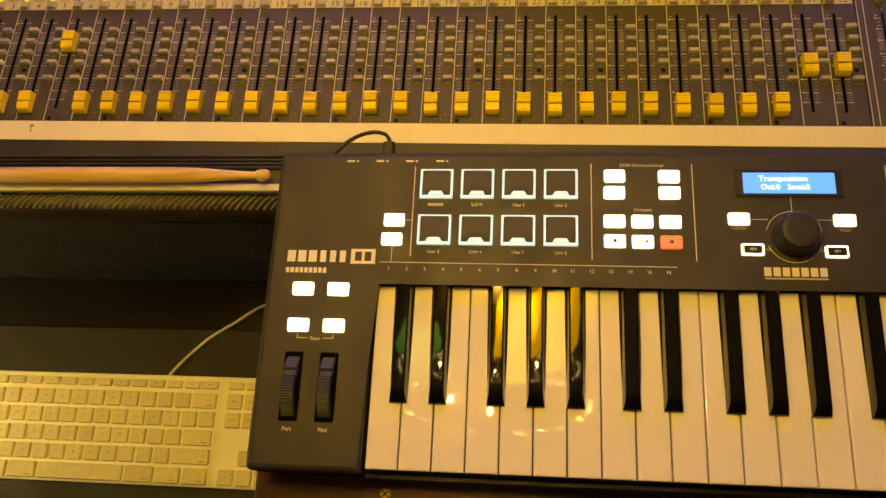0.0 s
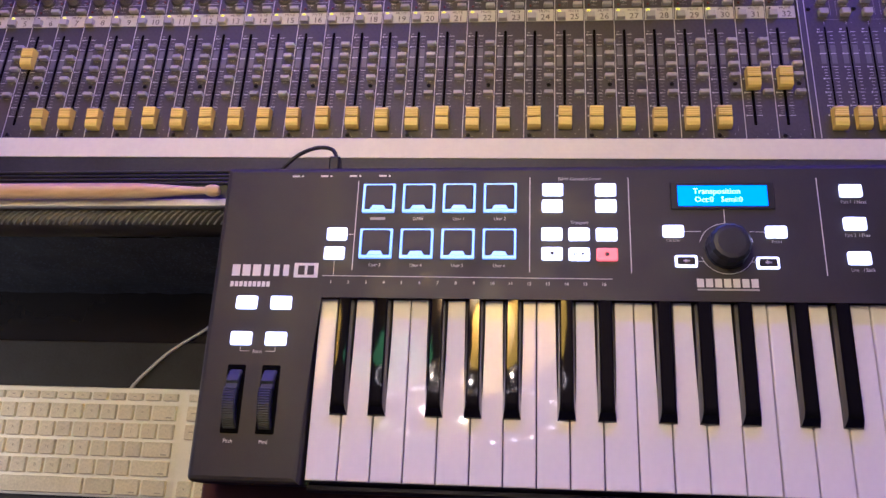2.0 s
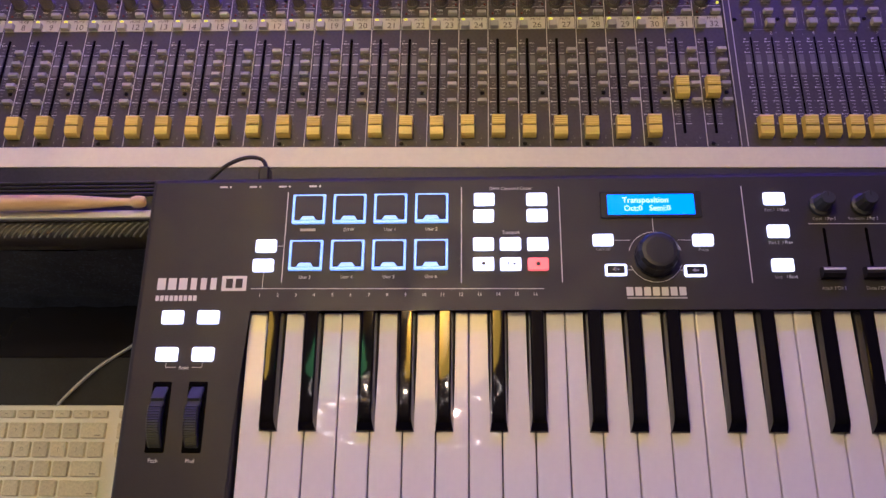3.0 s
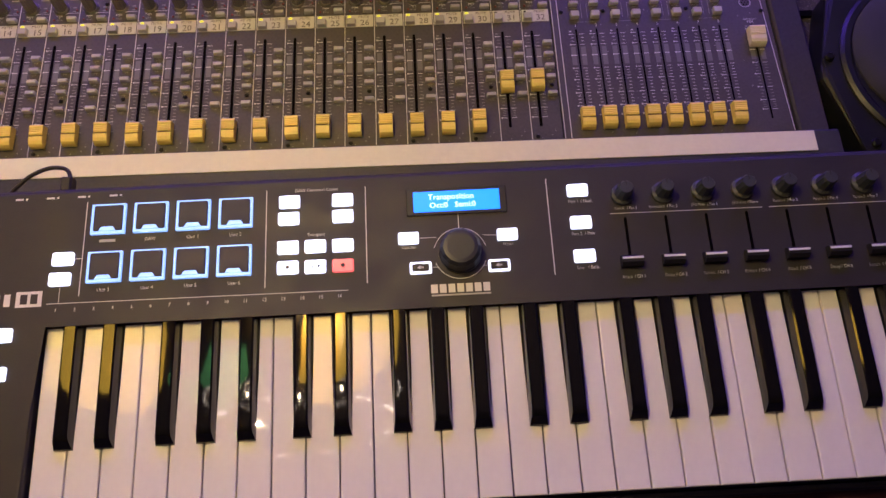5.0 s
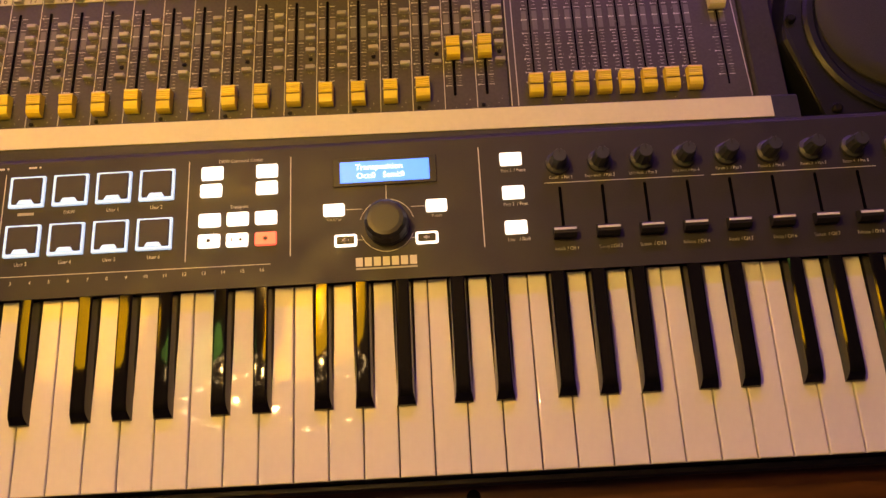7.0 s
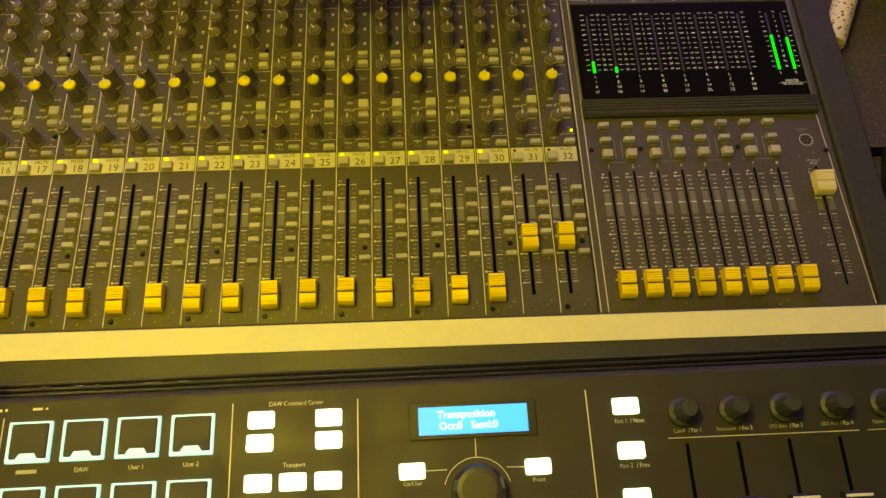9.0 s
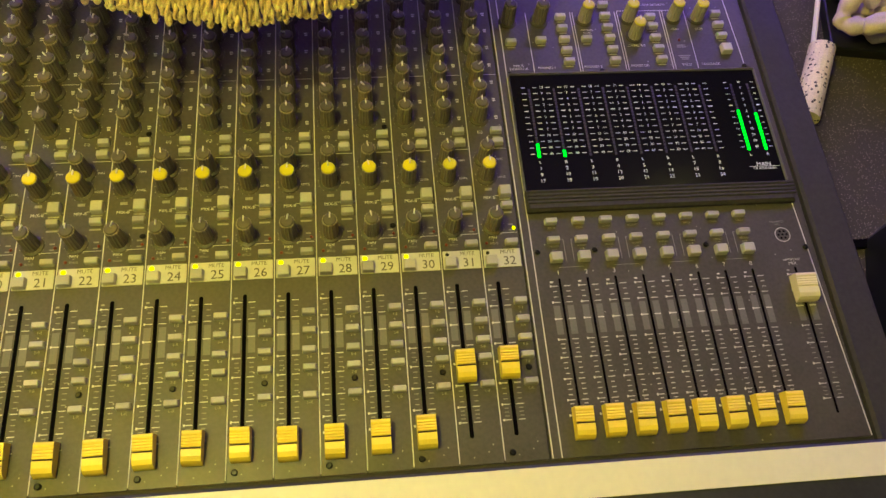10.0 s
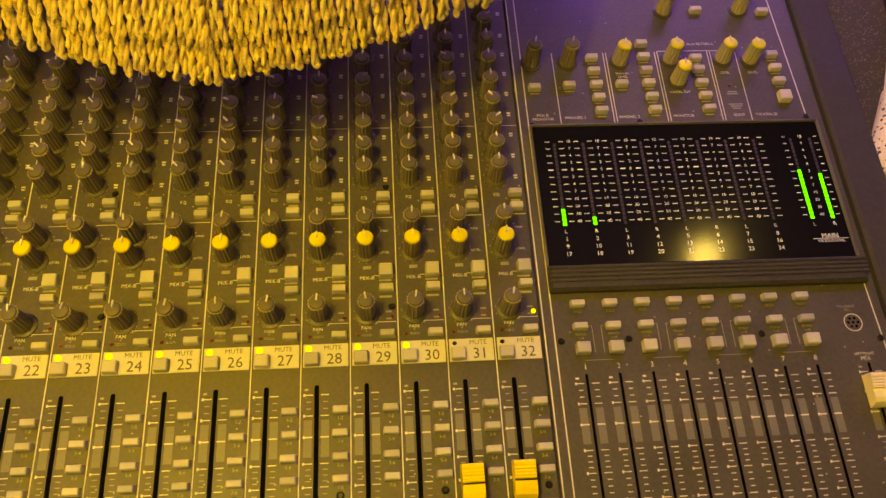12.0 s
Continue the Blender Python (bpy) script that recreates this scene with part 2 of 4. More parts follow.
def slab(bm, cx, cy, w, d, z0, z1, r=0.001, c=0.0005, n=2, taper=0.0):
    """A block with rounded upright corners and a chamfered top."""
    def ring(inset, z):
        out, ww, dd, rr = [], w / 2 - inset, d / 2 - inset, max(r - inset * 0.5, 0.00005)
        for sx, sy, a0 in ((1, 1, 0), (-1, 1, 90), (-1, -1, 180), (1, -1, 270)):
            for k in range(n + 1):
                a = radians(a0 + 90 * k / n)
                out.append(bm.verts.new((cx + sx * (ww - rr) + rr * math.cos(a), cy + sy * (dd - rr) + rr * math.sin(a), z)))
        return out
    rings = [ring(0, z0), ring(taper, z1 - c), ring(taper + c, z1)]
    for a, b in zip(rings, rings[1:]):
        for k in range(len(a)):
            bm.faces.new((a[k], a[(k + 1) % len(a)], b[(k + 1) % len(a)], b[k]))
    bm.faces.new(rings[-1])
    bm.faces.new(list(reversed(rings[0])))
    return bm


def box(x0, x1, y0, y1, z0, z1, r=0.001, c=0.0006, n=2):
    return slab(bmesh.new(), (x0 + x1) / 2, (y0 + y1) / 2, x1 - x0, y1 - y0, z0, z1, r, c, n)


def lathe(profile, n=24, flute=0.0, lo=1, hi=2, bm=None, ox=0, oy=0):
    """Turned about z: profile rows of radius, height; rings lo..hi are fluted."""
    bm = bm or bmesh.new()
    rings = []
    for i, (r, z) in enumerate(profile):
        row = []
        for k in range(n):
            rr = r - (flute if (k % 2 and lo <= i <= hi) else 0)
            a = 2 * math.pi * k / n
            row.append(bm.verts.new((ox + rr * math.cos(a), oy + rr * math.sin(a), z)))
        rings.append(row)
    for a, b in zip(rings, rings[1:]):
        for k in range(n):
            bm.faces.new((a[k], a[(k + 1) % n], b[(k + 1) % n], b[k]))
    bm.faces.new(rings[-1])
    bm.faces.new(list(reversed(rings[0])))
    return bm


def profile_x(points, x0, x1, bm=None):
    """A closed outline of (y, z), drawn out along x."""
    bm = bm or bmesh.new()
    a = [bm.verts.new((x0, y, z)) for y, z in points]
    b = [bm.verts.new((x1, y, z)) for y, z in points]
    n = len(points)
    for k in range(n):
        bm.faces.new((a[k], a[(k + 1) % n], b[(k + 1) % n], b[k]))
    bm.faces.new(a)
    bm.faces.new(list(reversed(b)))
    return bm


def prism(outline, z0, z1, bevel=0.0, segments=2):
    """An outline of (x, y), drawn up from z0 to z1, with its upper edges rounded."""
    bm = bmesh.new()
    lo = [bm.verts.new((x, y, z0)) for x, y in outline]
    hi = [bm.verts.new((x, y, z1)) for x, y in outline]
    n = len(outline)
    for k in range(n):
        bm.faces.new((lo[k], lo[(k + 1) % n], hi[(k + 1) % n], hi[k]))
    top = bm.faces.new(hi)
    bm.faces.new(list(reversed(lo)))
    if bevel:
        bmesh.ops.bevel(bm, geom=list(top.edges), offset=bevel, segments=segments, affect="EDGES", profile=0.5)
    return bm


def tube(points, radius, n=8, bm=None, twist=None):
    """A round tube through points; twist: a function of the place along it that scales the radius."""
    bm = bm or bmesh.new()
    pts = [Vector(p) for p in points]
    rows = []
    up = Vector((0.1, 0.2, 1)).normalized()
    for i, p in enumerate(pts):
        d = (pts[min(i + 1, len(pts) - 1)] - pts[max(i - 1, 0)]).normalized()
        s = d.cross(up)
        if s.length < 0.05:
            s = d.cross(Vector((1, 0, 0)))
        s.normalize()
        u = s.cross(d)
        r = radius * (twist(i) if twist else 1)
        rows.append([bm.verts.new(p + r * (math.cos(2 * math.pi * k / n) * s + math.sin(2 * math.pi * k / n) * u)) for k in range(n)])
    for a, b in zip(rows, rows[1:]):
        for k in range(n):
            bm.faces.new((a[k], a[(k + 1) % n], b[(k + 1) % n], b[k]))
    bm.faces.new(rows[-1])
    bm.faces.new(list(reversed(rows[0])))
    return bm


def curve_through(points, steps=8):
    """Points of a smooth line through the given ones."""
    p = [Vector(points[0])] + [Vector(q) for q in points] + [Vector(points[-1])]
    out = []
    for i in range(1, len(p) - 2):
        for k in range(steps):
            t = k / steps
            a, b, c, d = p[i - 1], p[i], p[i + 1], p[i + 2]
            out.append(0.5 * (2 * b + (c - a) * t + (2 * a - 5 * b + 4 * c - d) * t * t + (3 * b - a - 3 * c + d) * t ** 3))
    return out + [p[-2]]


LETTERS = {}


def letters(text, bold=False):
    """Vertices and faces of a line of text, one metre high, centred."""
    if text not in LETTERS:
        data = bpy.data.curves.new("writing", "FONT")
        data.body, data.align_x, data.align_y, data.resolution_u = text, "CENTER", "CENTER", 2
        ob = bpy.data.objects.new("writing", data)
        me = bpy.data.meshes.new_from_object(ob)
        LETTERS[text] = ([v.co.copy() for v in me.vertices], [tuple(p.vertices) for p in me.polygons])
        bpy.data.objects.remove(ob)
        bpy.data.meshes.remove(me)
    return LETTERS[text]


class Print:
    """Flat ink on a surface: bars, lines, arcs and writing, gathered into one mesh."""

    def __init__(self, z):
        self.z, self.v, self.f, self.marks = z, [], [], []

    def quad(self, pts):
        n = len(self.v)
        self.v += [(x, y, self.z) for x, y in pts]
        self.f.append(tuple(range(n, n + len(pts))))
        return self

    def bar(self, cx, cy, w, h):
        self.marks.append((len(self.v), len(self.f)))
        return self.quad([(cx - w / 2, cy - h / 2), (cx + w / 2, cy - h / 2), (cx + w / 2, cy + h / 2), (cx - w / 2, cy + h / 2)])

    def line(self, x0, y0, x1, y1, w=0.0005):
        self.marks.append((len(self.v), len(self.f)))
        d = Vector((x1 - x0, y1 - y0)).normalized() * (w / 2)
        return self.quad([(x0 + d.y, y0 - d.x), (x1 + d.y, y1 - d.x), (x1 - d.y, y1 + d.x), (x0 - d.y, y0 + d.x)])

    def arc(self, cx, cy, r, a0, a1, w=0.0005, n=18):
        self.marks.append((len(self.v), len(self.f)))
        for k in range(n):
            a, b = radians(a0 + (a1 - a0) * k / n), radians(a0 + (a1 - a0) * (k + 1) / n)
            self.quad([(cx + q * math.cos(e), cy + q * math.sin(e)) for q, e in ((r, a), (r + w, a), (r + w, b), (r, b))])
        return self

    def disc(self, cx, cy, r, n=14):
        self.marks.append((len(self.v), len(self.f)))
        return self.quad([(cx + r * math.cos(2 * math.pi * k / n), cy + r * math.sin(2 * math.pi * k / n)) for k in range(n)])

    def text(self, s, cx, cy, size, stretch=1.0):
        vs, fs = letters(s)
        n = len(self.v)
        self.marks.append((n, len(self.f)))
        self.v += [(cx + p.x * size * stretch, cy + p.y * size, self.z) for p in vs]
        self.f += [tuple(n + k for k in f) for f in fs]
        return self

    def pieces(self, name, material, parent):
        """Each quad or run of touching faces that one call drew becomes a part."""
        ends = self.marks + [(len(self.v), len(self.f))]
        for (v0, f0), (v1, f1) in zip(ends, ends[1:]):
            me = bpy.data.meshes.new(name)
            me.from_pydata(self.v[v0:v1], [], [tuple(k - v0 for k in f) for f in self.f[f0:f1]])
            me.materials.append(material)
            part(name, me, None, parent)

    def mesh(self, name, material):
        me = bpy.data.meshes.new(name)
        me.from_pydata(self.v, [], self.f)
        me.materials.append(material)
        me.update()
        return me




# ---------------------------------------------------------------- room
def structure(name, bm, material, label, category):
    ob = new(name, finish(name, bm, material))
    return tagged(ob, label, category, kind="structure")


structure("floor", box(-2.2, 2.6, -2.0, 2.2, -1.02, -0.95), M_FLOOR, "dark wooden floor of a dim studio room", "floor")
structure("ceiling", box(-2.2, 2.6, -2.0, 2.2, 1.55, 1.65), M_WALL, "dark plaster ceiling over the studio", "ceiling")
structure("wall_north", box(-2.2, 2.6, 2.1, 2.2, -0.95, 1.55), M_WALL, "dark plaster wall behind the console", "wall")
structure("wall_south", box(-2.2, 2.6, -2.0, -1.9, -0.95, 1.55), M_WALL, "dark plaster wall behind the camera", "wall")
structure("wall_west", box(-2.2, -2.1, -1.9, 2.1, -0.95, 1.55), M_WALL, "dark plaster side wall of the studio", "wall")
structure("wall_east", box(2.5, 2.6, -1.9, 2.1, -0.95, 1.55), M_WALL, "dark plaster side wall of the studio", "wall")

# ---------------------------------------------------------------- desk
desk = thing("studio_desk", (0, 0, -0.212), "dark studio desk with felt front and woven edge", "desk", kind="")
part("lower_shelf", box(-0.95, 1.15, -0.14, 1.15, -0.034, 0.0, 0.004, 0.002), M_SHELF, desk, "glossy dark lower shelf")
for x in (-0.90, 1.10):
    for y in (-0.09, 1.10):
        part("leg", box(x - 0.03, x + 0.03, y - 0.03, y + 0.03, -0.738, -0.034), M_SHELF, desk)
part("desk_mat", box(-0.75, 0.40, -0.125, 0.155, 0.0, 0.003, 0.004, 0.001), M_MAT, desk, "thin black mat")
# felt front: a padded face with a soft uneven surface
bm = bmesh.new()
cols, rows_n = 150, 24
grid = []
for j in range(rows_n + 1):
    row = []
    for i in range(cols + 1):
        x, s = -0.80 + 1.55 * i / cols, j / rows_n
        bulge = 0.0035 * noise.noise(Vector((x * 14, s * 4, 1))) + 0.0016 * noise.noise(Vector((x * 60, s * 14, 5)))
        row.append(bm.verts.new((x, 0.2115 + bulge, 0.0005 + 0.188 * s)))
    grid.append(row)
for a, b in zip(grid, grid[1:]):
    for i in range(cols):
        bm.faces.new((a[i], a[i + 1], b[i + 1], b[i]))
part("felt_front", bm, M_FELT, desk, "navy felt front panel", smooth=True)
part("front_board", box(-0.80, 0.75, 0.218, 0.262, 0.0, 0.200), M_SHELF, desk)
# woven roll along the edge: a half round with slanting cords
bm = profile_x([(0.2345 - 0.0115 + 0.0125 * math.cos(a), 0.194 + 0.0145 * math.sin(a)) for a in [math.pi * 2 * k / 16 for k in range(16)]], -0.80, 0.02)
roll = part("woven_edge", bm, M_VINYL, desk, "black woven edge roll", smooth=True)
for k in range(98):
    x = -0.60 + 0.0062 * k
    pts = []
    for q in range(6):
        a = radians(58 + 62 * q / 5)
        pts.append((x - 0.0105 * q / 5, 0.223 + 0.0126 * math.cos(a), 0.194 + 0.0146 * math.sin(a)))
    part("cord", tube(pts, 0.0010, 5), M_CORD, roll, smooth=True)
part("white_edge", box(-0.80, -0.010, 0.2320, 0.2385, 0.190, 0.2130), M_WHITEBAR, desk, "white painted edge strip")
part("stick_tray", box(-0.80, 0.75, 0.2395, 0.262, 0.190, 0.2085), M_RUBBER, desk)
for k in range(4):
    part("flute", profile_x([(0.2545 + 0.0036 * k + 0.0015 * math.cos(a), 0.2095 + 0.0026 * math.sin(a)) for a in [math.pi * 2 * q / 10 for q in range(10)]], -0.80, 0.75), M_RUBBER, desk, smooth=True)
part("side_shelf", box(0.737, 1.15, 0.18, 1.15, 0.10, 0.137, 0.003, 0.002), M_CARPET, desk, "glittering grey carpeted side shelf")
part("side_support", box(0.76, 1.14, 0.20, 1.12, 0.0, 0.10), M_SHELF, desk)
part("shelf_joint", box(0.741, 0.90, 0.449, 0.4565, 0.137, 0.1405), M_SLOT, desk)

plank = thing("wooden_plank", (0, 0, 0), "reddish stained wooden plank under the keyboard", "plank")
bm = prism([(-0.006, -0.024), (0.82, -0.0265), (0.82, 0.209), (-0.006, 0.209)], -0.028, -0.0005, 0.002, 2)
part("board", bm, M_PLANK, plank)
part("knot", Print(-0.0002).disc(0.441, -0.0105, 0.005).mesh("knot", M_SLOT), None, plank, "dark knot")
sc = part("screw", lathe([(0.004, -0.001), (0.004, 0.0004), (0.0032, 0.001)], 14), M_BRASS, plank, "small metal screw", at=(0.095, -0.0115, 0))
part("slot", Print(0.0012).line(-0.0025, -0.0025, 0.0025, 0.0025, 0.0009).line(-0.0025, 0.0025, 0.0025, -0.0025, 0.0009).mesh("slot", M_SLOT), None, sc)
for x in (0.06, 0.74):
    part("support_block", box(x - 0.03, x + 0.03, 0.13, 0.205, -0.2085, -0.028), M_SHELF, plank)

# ---------------------------------------------------------------- mixing console
MZ, PITCH, X32 = -0.052, 0.0283, 0.4670
PX, PY = 0.40, 0.44
console = thing("mixing_console", (PX - 0.0005, PY - 0.0002, MZ + 0.0027), "large black mixing console with cream faders and grey buttons", "mixing console")
console.rotation_euler = (radians(-2.45), radians(0.75), radians(-0.41))


def cpart(name, bm, material, label="", smooth=False, at=(0, 0), parent=None):
    """A part of the console; meshes are drawn about its pivot, panel at height 0."""
    return part(name, bm, material, parent or console, label, smooth, (at[0], at[1], 0))


def L(x, y):
    return x - PX, y - PY


def cbox(x0, x1, y0, y1, z0, z1, r=0.001, c=0.0006):
    return box(x0 - PX, x1 - PX, y0 - PY, y1 - PY, z0, z1, r, c)


XL = X32 - 31 * PITCH
cpart("chassis", cbox(XL - 0.034, 0.7375, 0.300, 1.02, -0.125, -0.0015, 0.003, 0.001), M_CHASSIS)
cpart("master_panel", cbox(0.4965, 0.7085, 0.3115, 0.99, -0.0015, 0.0, 0.0005, 0.0003), M_PANEL, "black master section panel")
cpart("side_cheek", cbox(0.7100, 0.7380, 0.262, 1.02, -0.125, 0.0045, 0.003, 0.002), M_CHASSIS)
cpart("side_cheek", cbox(XL - 0.036, XL - 0.002, 0.262, 1.02, -0.125, 0.0045, 0.003, 0.002), M_CHASSIS)
arm = cpart("armrest", profile_x([(0.2590 - PY, -0.155), (0.2590 - PY, 0.0080), (0.2615 - PY, 0.0115), (0.2650 - PY, 0.0125), (0.2660 - PY, 0.0155), (0.2690 - PY, 0.0165),
                                  (0.3040 - PY, 0.0165), (0.3065 - PY, 0.0145), (0.3072 - PY, -0.0015), (0.3072 - PY, -0.155)], XL - 0.036 - PX, 0.7380 - PX), M_RUBBER, "black front rail")
cpart("label_tape", cbox(XL - 0.03, 0.7155, 0.2845, 0.3045, 0.0150, 0.0173, 0.0003, 0.0002), M_TAPE, "strip of white tape")
arrow = Print(0.0175).line(-0.266 - PX, 0.2925 - PY, -0.266 - PX, 0.3005 - PY, 0.0008).line(-0.2685 - PX, 0.2975 - PY, -0.266 - PX, 0.3005 - PY, 0.0008).line(-0.2635 - PX, 0.2975 - PY, -0.266 - PX, 0.3005 - PY, 0.0008)
cpart("ink_arrow", arrow.mesh("ink_arrow", M_INK), None, "hand-drawn arrow")
rng = random.Random(3)
for k in range(26):
    x = rng.choice((0.20, 0.26, 0.33, 0.42, 0.55, 0.10)) + rng.uniform(-0.035, 0.035)
    cpart("paint_chip", cbox(x, x + rng.uniform(0.002, 0.011), 0.2652, 0.2652 + rng.uniform(0.0006, 0.0018), 0.0120, 0.0160, 0.0002, 0.0001), M_CHIP)


def fader_cap_mesh(w, s=1.0, material=M_CAP):
    pts = [(0.0110, 0.003), (0.0100, 0.0215), (0.0085, 0.0222)]
    for k in range(4):
        y = 0.0075 - 0.0018 * k
        pts += [(y, 0.0216 - 0.0003 * k), (y - 0.0006, 0.0205 - 0.0003 * k), (y - 0.0011, 0.0212 - 0.0003 * k)]
    pts += [(0.0004, 0.0194), (0.0002, 0.0170), (-0.0006, 0.0170), (-0.0010, 0.0196), (-0.0050, 0.0188), (-0.0078, 0.0165), (-0.0092, 0.0110), (-0.0098, 0.003)]
    bm = profile_x([(y * s, z * 0.47 + 0.0002) for y, z in pts], -w / 2, w / 2)
    for v in bm.verts:
        v.co.x *= 1 - 0.09 * max(0, v.co.z / 0.022)
    bmesh.ops.bevel(bm, geom=[e for e in bm.edges if abs(e.verts[0].co.x - e.verts[1].co.x) < 1e-6 and min(v.co.z for v in e.verts) > 0.004], offset=0.0004, segments=1, affect="EDGES")
    return finish("fader_cap", bm, material)


CAP, CAPMAIN = fader_cap_mesh(0.0124), fader_cap_mesh(0.0155, 0.94, M_CAPW)
CAPLINE = finish("cap_line", slab(bmesh.new(), 0, -0.0002, 0.0118, 0.0008, 0.0075, 0.0089, 0.0002, 0.0001, 1), M_GROOVE)


def fader(x, y, mesh=CAP, lean=0.0):
    f = cpart("fader_cap", mesh, None, "" if mesh is CAP else "wide pale cream main fader cap", at=L(x, y))
    f.rotation_euler = (0, 0, lean)
    if mesh is CAP:
        part("cap_line", CAPLINE, None, f)
    return f


def knob_meshes(r, h, body, cap, skirt=M_SKIRT):
    b = lathe([(r * 1.03, h * 0.02), (r * 1.02, h * 0.06), (r * 0.99, h * 0.10), (r * 0.89, h * 0.84), (r * 0.92, h * 0.90), (r * 0.86, h * 0.93)], 30, r * 0.13, 1, 4)
    k = lathe([(r * 1.36, 0), (r * 1.33, h * 0.035), (r * 1.05, h * 0.055)], 24)
    w = lathe([(r * 0.895, h * 0.86), (r * 0.945, h * 0.895), (r * 0.91, h * 0.935), (r * 0.80, h * 0.938)], 30, r * 0.10, 0, 2)
    cr = 0.84 if cap is M_YELLOW else 0.80
    t = lathe([(r * cr, h * 0.925), (r * cr, h * 0.965), (r * cr * 0.86, h * 1.0), (r * cr * 0.5, h * 1.015)], 18)
    p = slab(bmesh.new(), 0, r * 0.47, r * 0.17, r * 0.70, h * 0.98, h * 1.06, 0.0001, 0.0001, 1)
    return finish("knob", b, body), finish("knob_cap", t, cap), finish("pointer", p, M_POINTER), finish("skirt", k, skirt), finish("worn_rim", w, M_WORN)


KNOB = knob_meshes(0.0057, 0.0215, M_KNOB, M_KNOBTOP)
KNOBY = knob_meshes(0.0057, 0.0205, M_KNOB, M_YELLOW)
KNOBM = knob_meshes(0.0056, 0.0185, M_KNOBLIGHT, M_YELLOW)


def knob(name, x, y, kind=KNOB, turn=0.0):
    k = cpart(name, kind[0], None, at=L(x, y))
    k.rotation_euler = (0, 0, radians(turn))
    part("knob_cap", kind[1], None, k, "yellow cap" if kind is not KNOB else "")
    part("pointer", kind[2], None, k)
    part("skirt", kind[3], None, k)
    part("worn_rim", kind[4], None, k)
    return k


def button_mesh(w, d, h=0.0042):
    return finish("button", slab(bmesh.new(), 0, 0, w, d, 0, h, 0.0008, 0.0006, 2, 0.0003), M_BTN)


B_ASSIGN, B_SQUARE, B_SMALL, B_MUTE, B_GROUP = button_mesh(0.0092, 0.0046), button_mesh(0.0088, 0.0086, 0.005), button_mesh(0.0088, 0.0050), button_mesh(0.0088, 0.0078, 0.005), button_mesh(0.0088, 0.0074, 0.005)
SCREW = finish("screw", lathe([(0.0021, 0), (0.0021, 0.0008), (0.0014, 0.0014)], 12), M_SCREW)
# flat black strips give the fader slots the dark of a cut
SLOT = finish("fader_slot", box(-0.0013, 0.0013, -0.0525, 0.0525, -0.001, 0.0003, 0.001, 0.0001), M_SLOT)
SLOTG = finish("fader_slot", box(-0.0008, 0.0008, -0.0525, 0.0525, -0.001, 0.0003, 0.0006, 0.0001), M_SLOT)
LAMP_ON = finish("mute_lamp", lathe([(0.0019, 0), (0.0017, 0.0010), (0.0008, 0.0016)], 12), M_MUTELED)
LAMP_OFF = finish("mute_lamp", lathe([(0.0015, 0), (0.0013, 0.0008), (0.0006, 0.0012)], 12), M_SCREW)
LAMP_RED = finish("solo_lamp", lathe([(0.0012, 0), (0.0010, 0.0008), (0.0005, 0.0012)], 10), M_REDLED)
LAMP_GREEN = finish("signal_lamp", lathe([(0.0014, 0), (0.0012, 0.0008), (0.0005, 0.0012)], 10), M_MUTELED)
LABEL = finish("mute_label", box(0.0012, 0.0272, 0.4437 - PY, 0.4575 - PY, 0.0, 0.0006, 0.0003, 0.0002, 1), M_LABEL)
CH_PANEL = finish("channel_panel", box(0.0003, PITCH - 0.0003, 0.3115 - PY, 0.99 - PY, -0.0015, 0.0, 0.0004, 0.0003, 1), M_PANEL)
EQ_ROWS = (0.5675, 0.5835, 0.600, 0.6165, 0.6335, 0.6505, 0.6675, 0.6845, 0.7045, 0.7245)

SCALE_Y = (0.4274, 0.4155, 0.4035, 0.3890, 0.3765, 0.3620, 0.3480, 0.3380)


def fader_scale(bold, faint, x):
    """Printed marks along both sides of a fader slot, with a number at each long mark."""
    for k, y in enumerate(SCALE_Y):
        h = 0.0008 if k == 2 else 0.00055
        bold.bar(x - 0.0043, y - PY, 0.0044, h).bar(x + 0.0046, y - PY, 0.0046, h)
        bold.bar(x - 0.0069, y - PY, 0.0011, 0.0016)
        if k + 1 < len(SCALE_Y):
            n = 3 if k < 3 else 4
            for q in range(1, n):
                my = y + (SCALE_Y[k + 1] - y) * q / n - PY
                if k not in (1, 2):
                    faint.bar(x - 0.0044, my, 0.0027, 0.0005).bar(x + 0.0050, my, 0.0027, 0.0005)
    faint.bar(x - 0.0058, 0.4305 - PY, 0.0022, 0.0012)


# ink that is the same on every channel
ink = Print(0.0002)
ink.line(0.0, 0.313 - PY, 0.0, 0.97 - PY, 0.0007)
dim = Print(0.0002)
fader_scale(ink, dim, 0.0092)
ink.text("PAN", 0.0095, 0.4665 - PY, 0.0031).text("EQ", 0.0095, 0.5545 - PY, 0.0031).text("MIX-B", 0.0105, 0.4985 - PY, 0.0034)
ink.text("LEVEL", 0.0215, 0.5155 - PY, 0.0024).text("PAN", 0.0215, 0.5305 - PY, 0.0024)
for y in (0.4665, 0.4965, 0.5365, 0.6040):
    ink.line(0.0145, y + 0.0035 - PY, 0.0272, y + 0.0035 - PY, 0.0004)
for y in (0.4758, 0.5165, 0.5312, *EQ_ROWS):
    for k in range(9):
        a = radians(-225 + 270 * k / 8)
        dim.bar(0.0103 + 0.0081 * math.cos(a), y - PY + 0.0081 * math.sin(a), 0.0006, 0.0006)
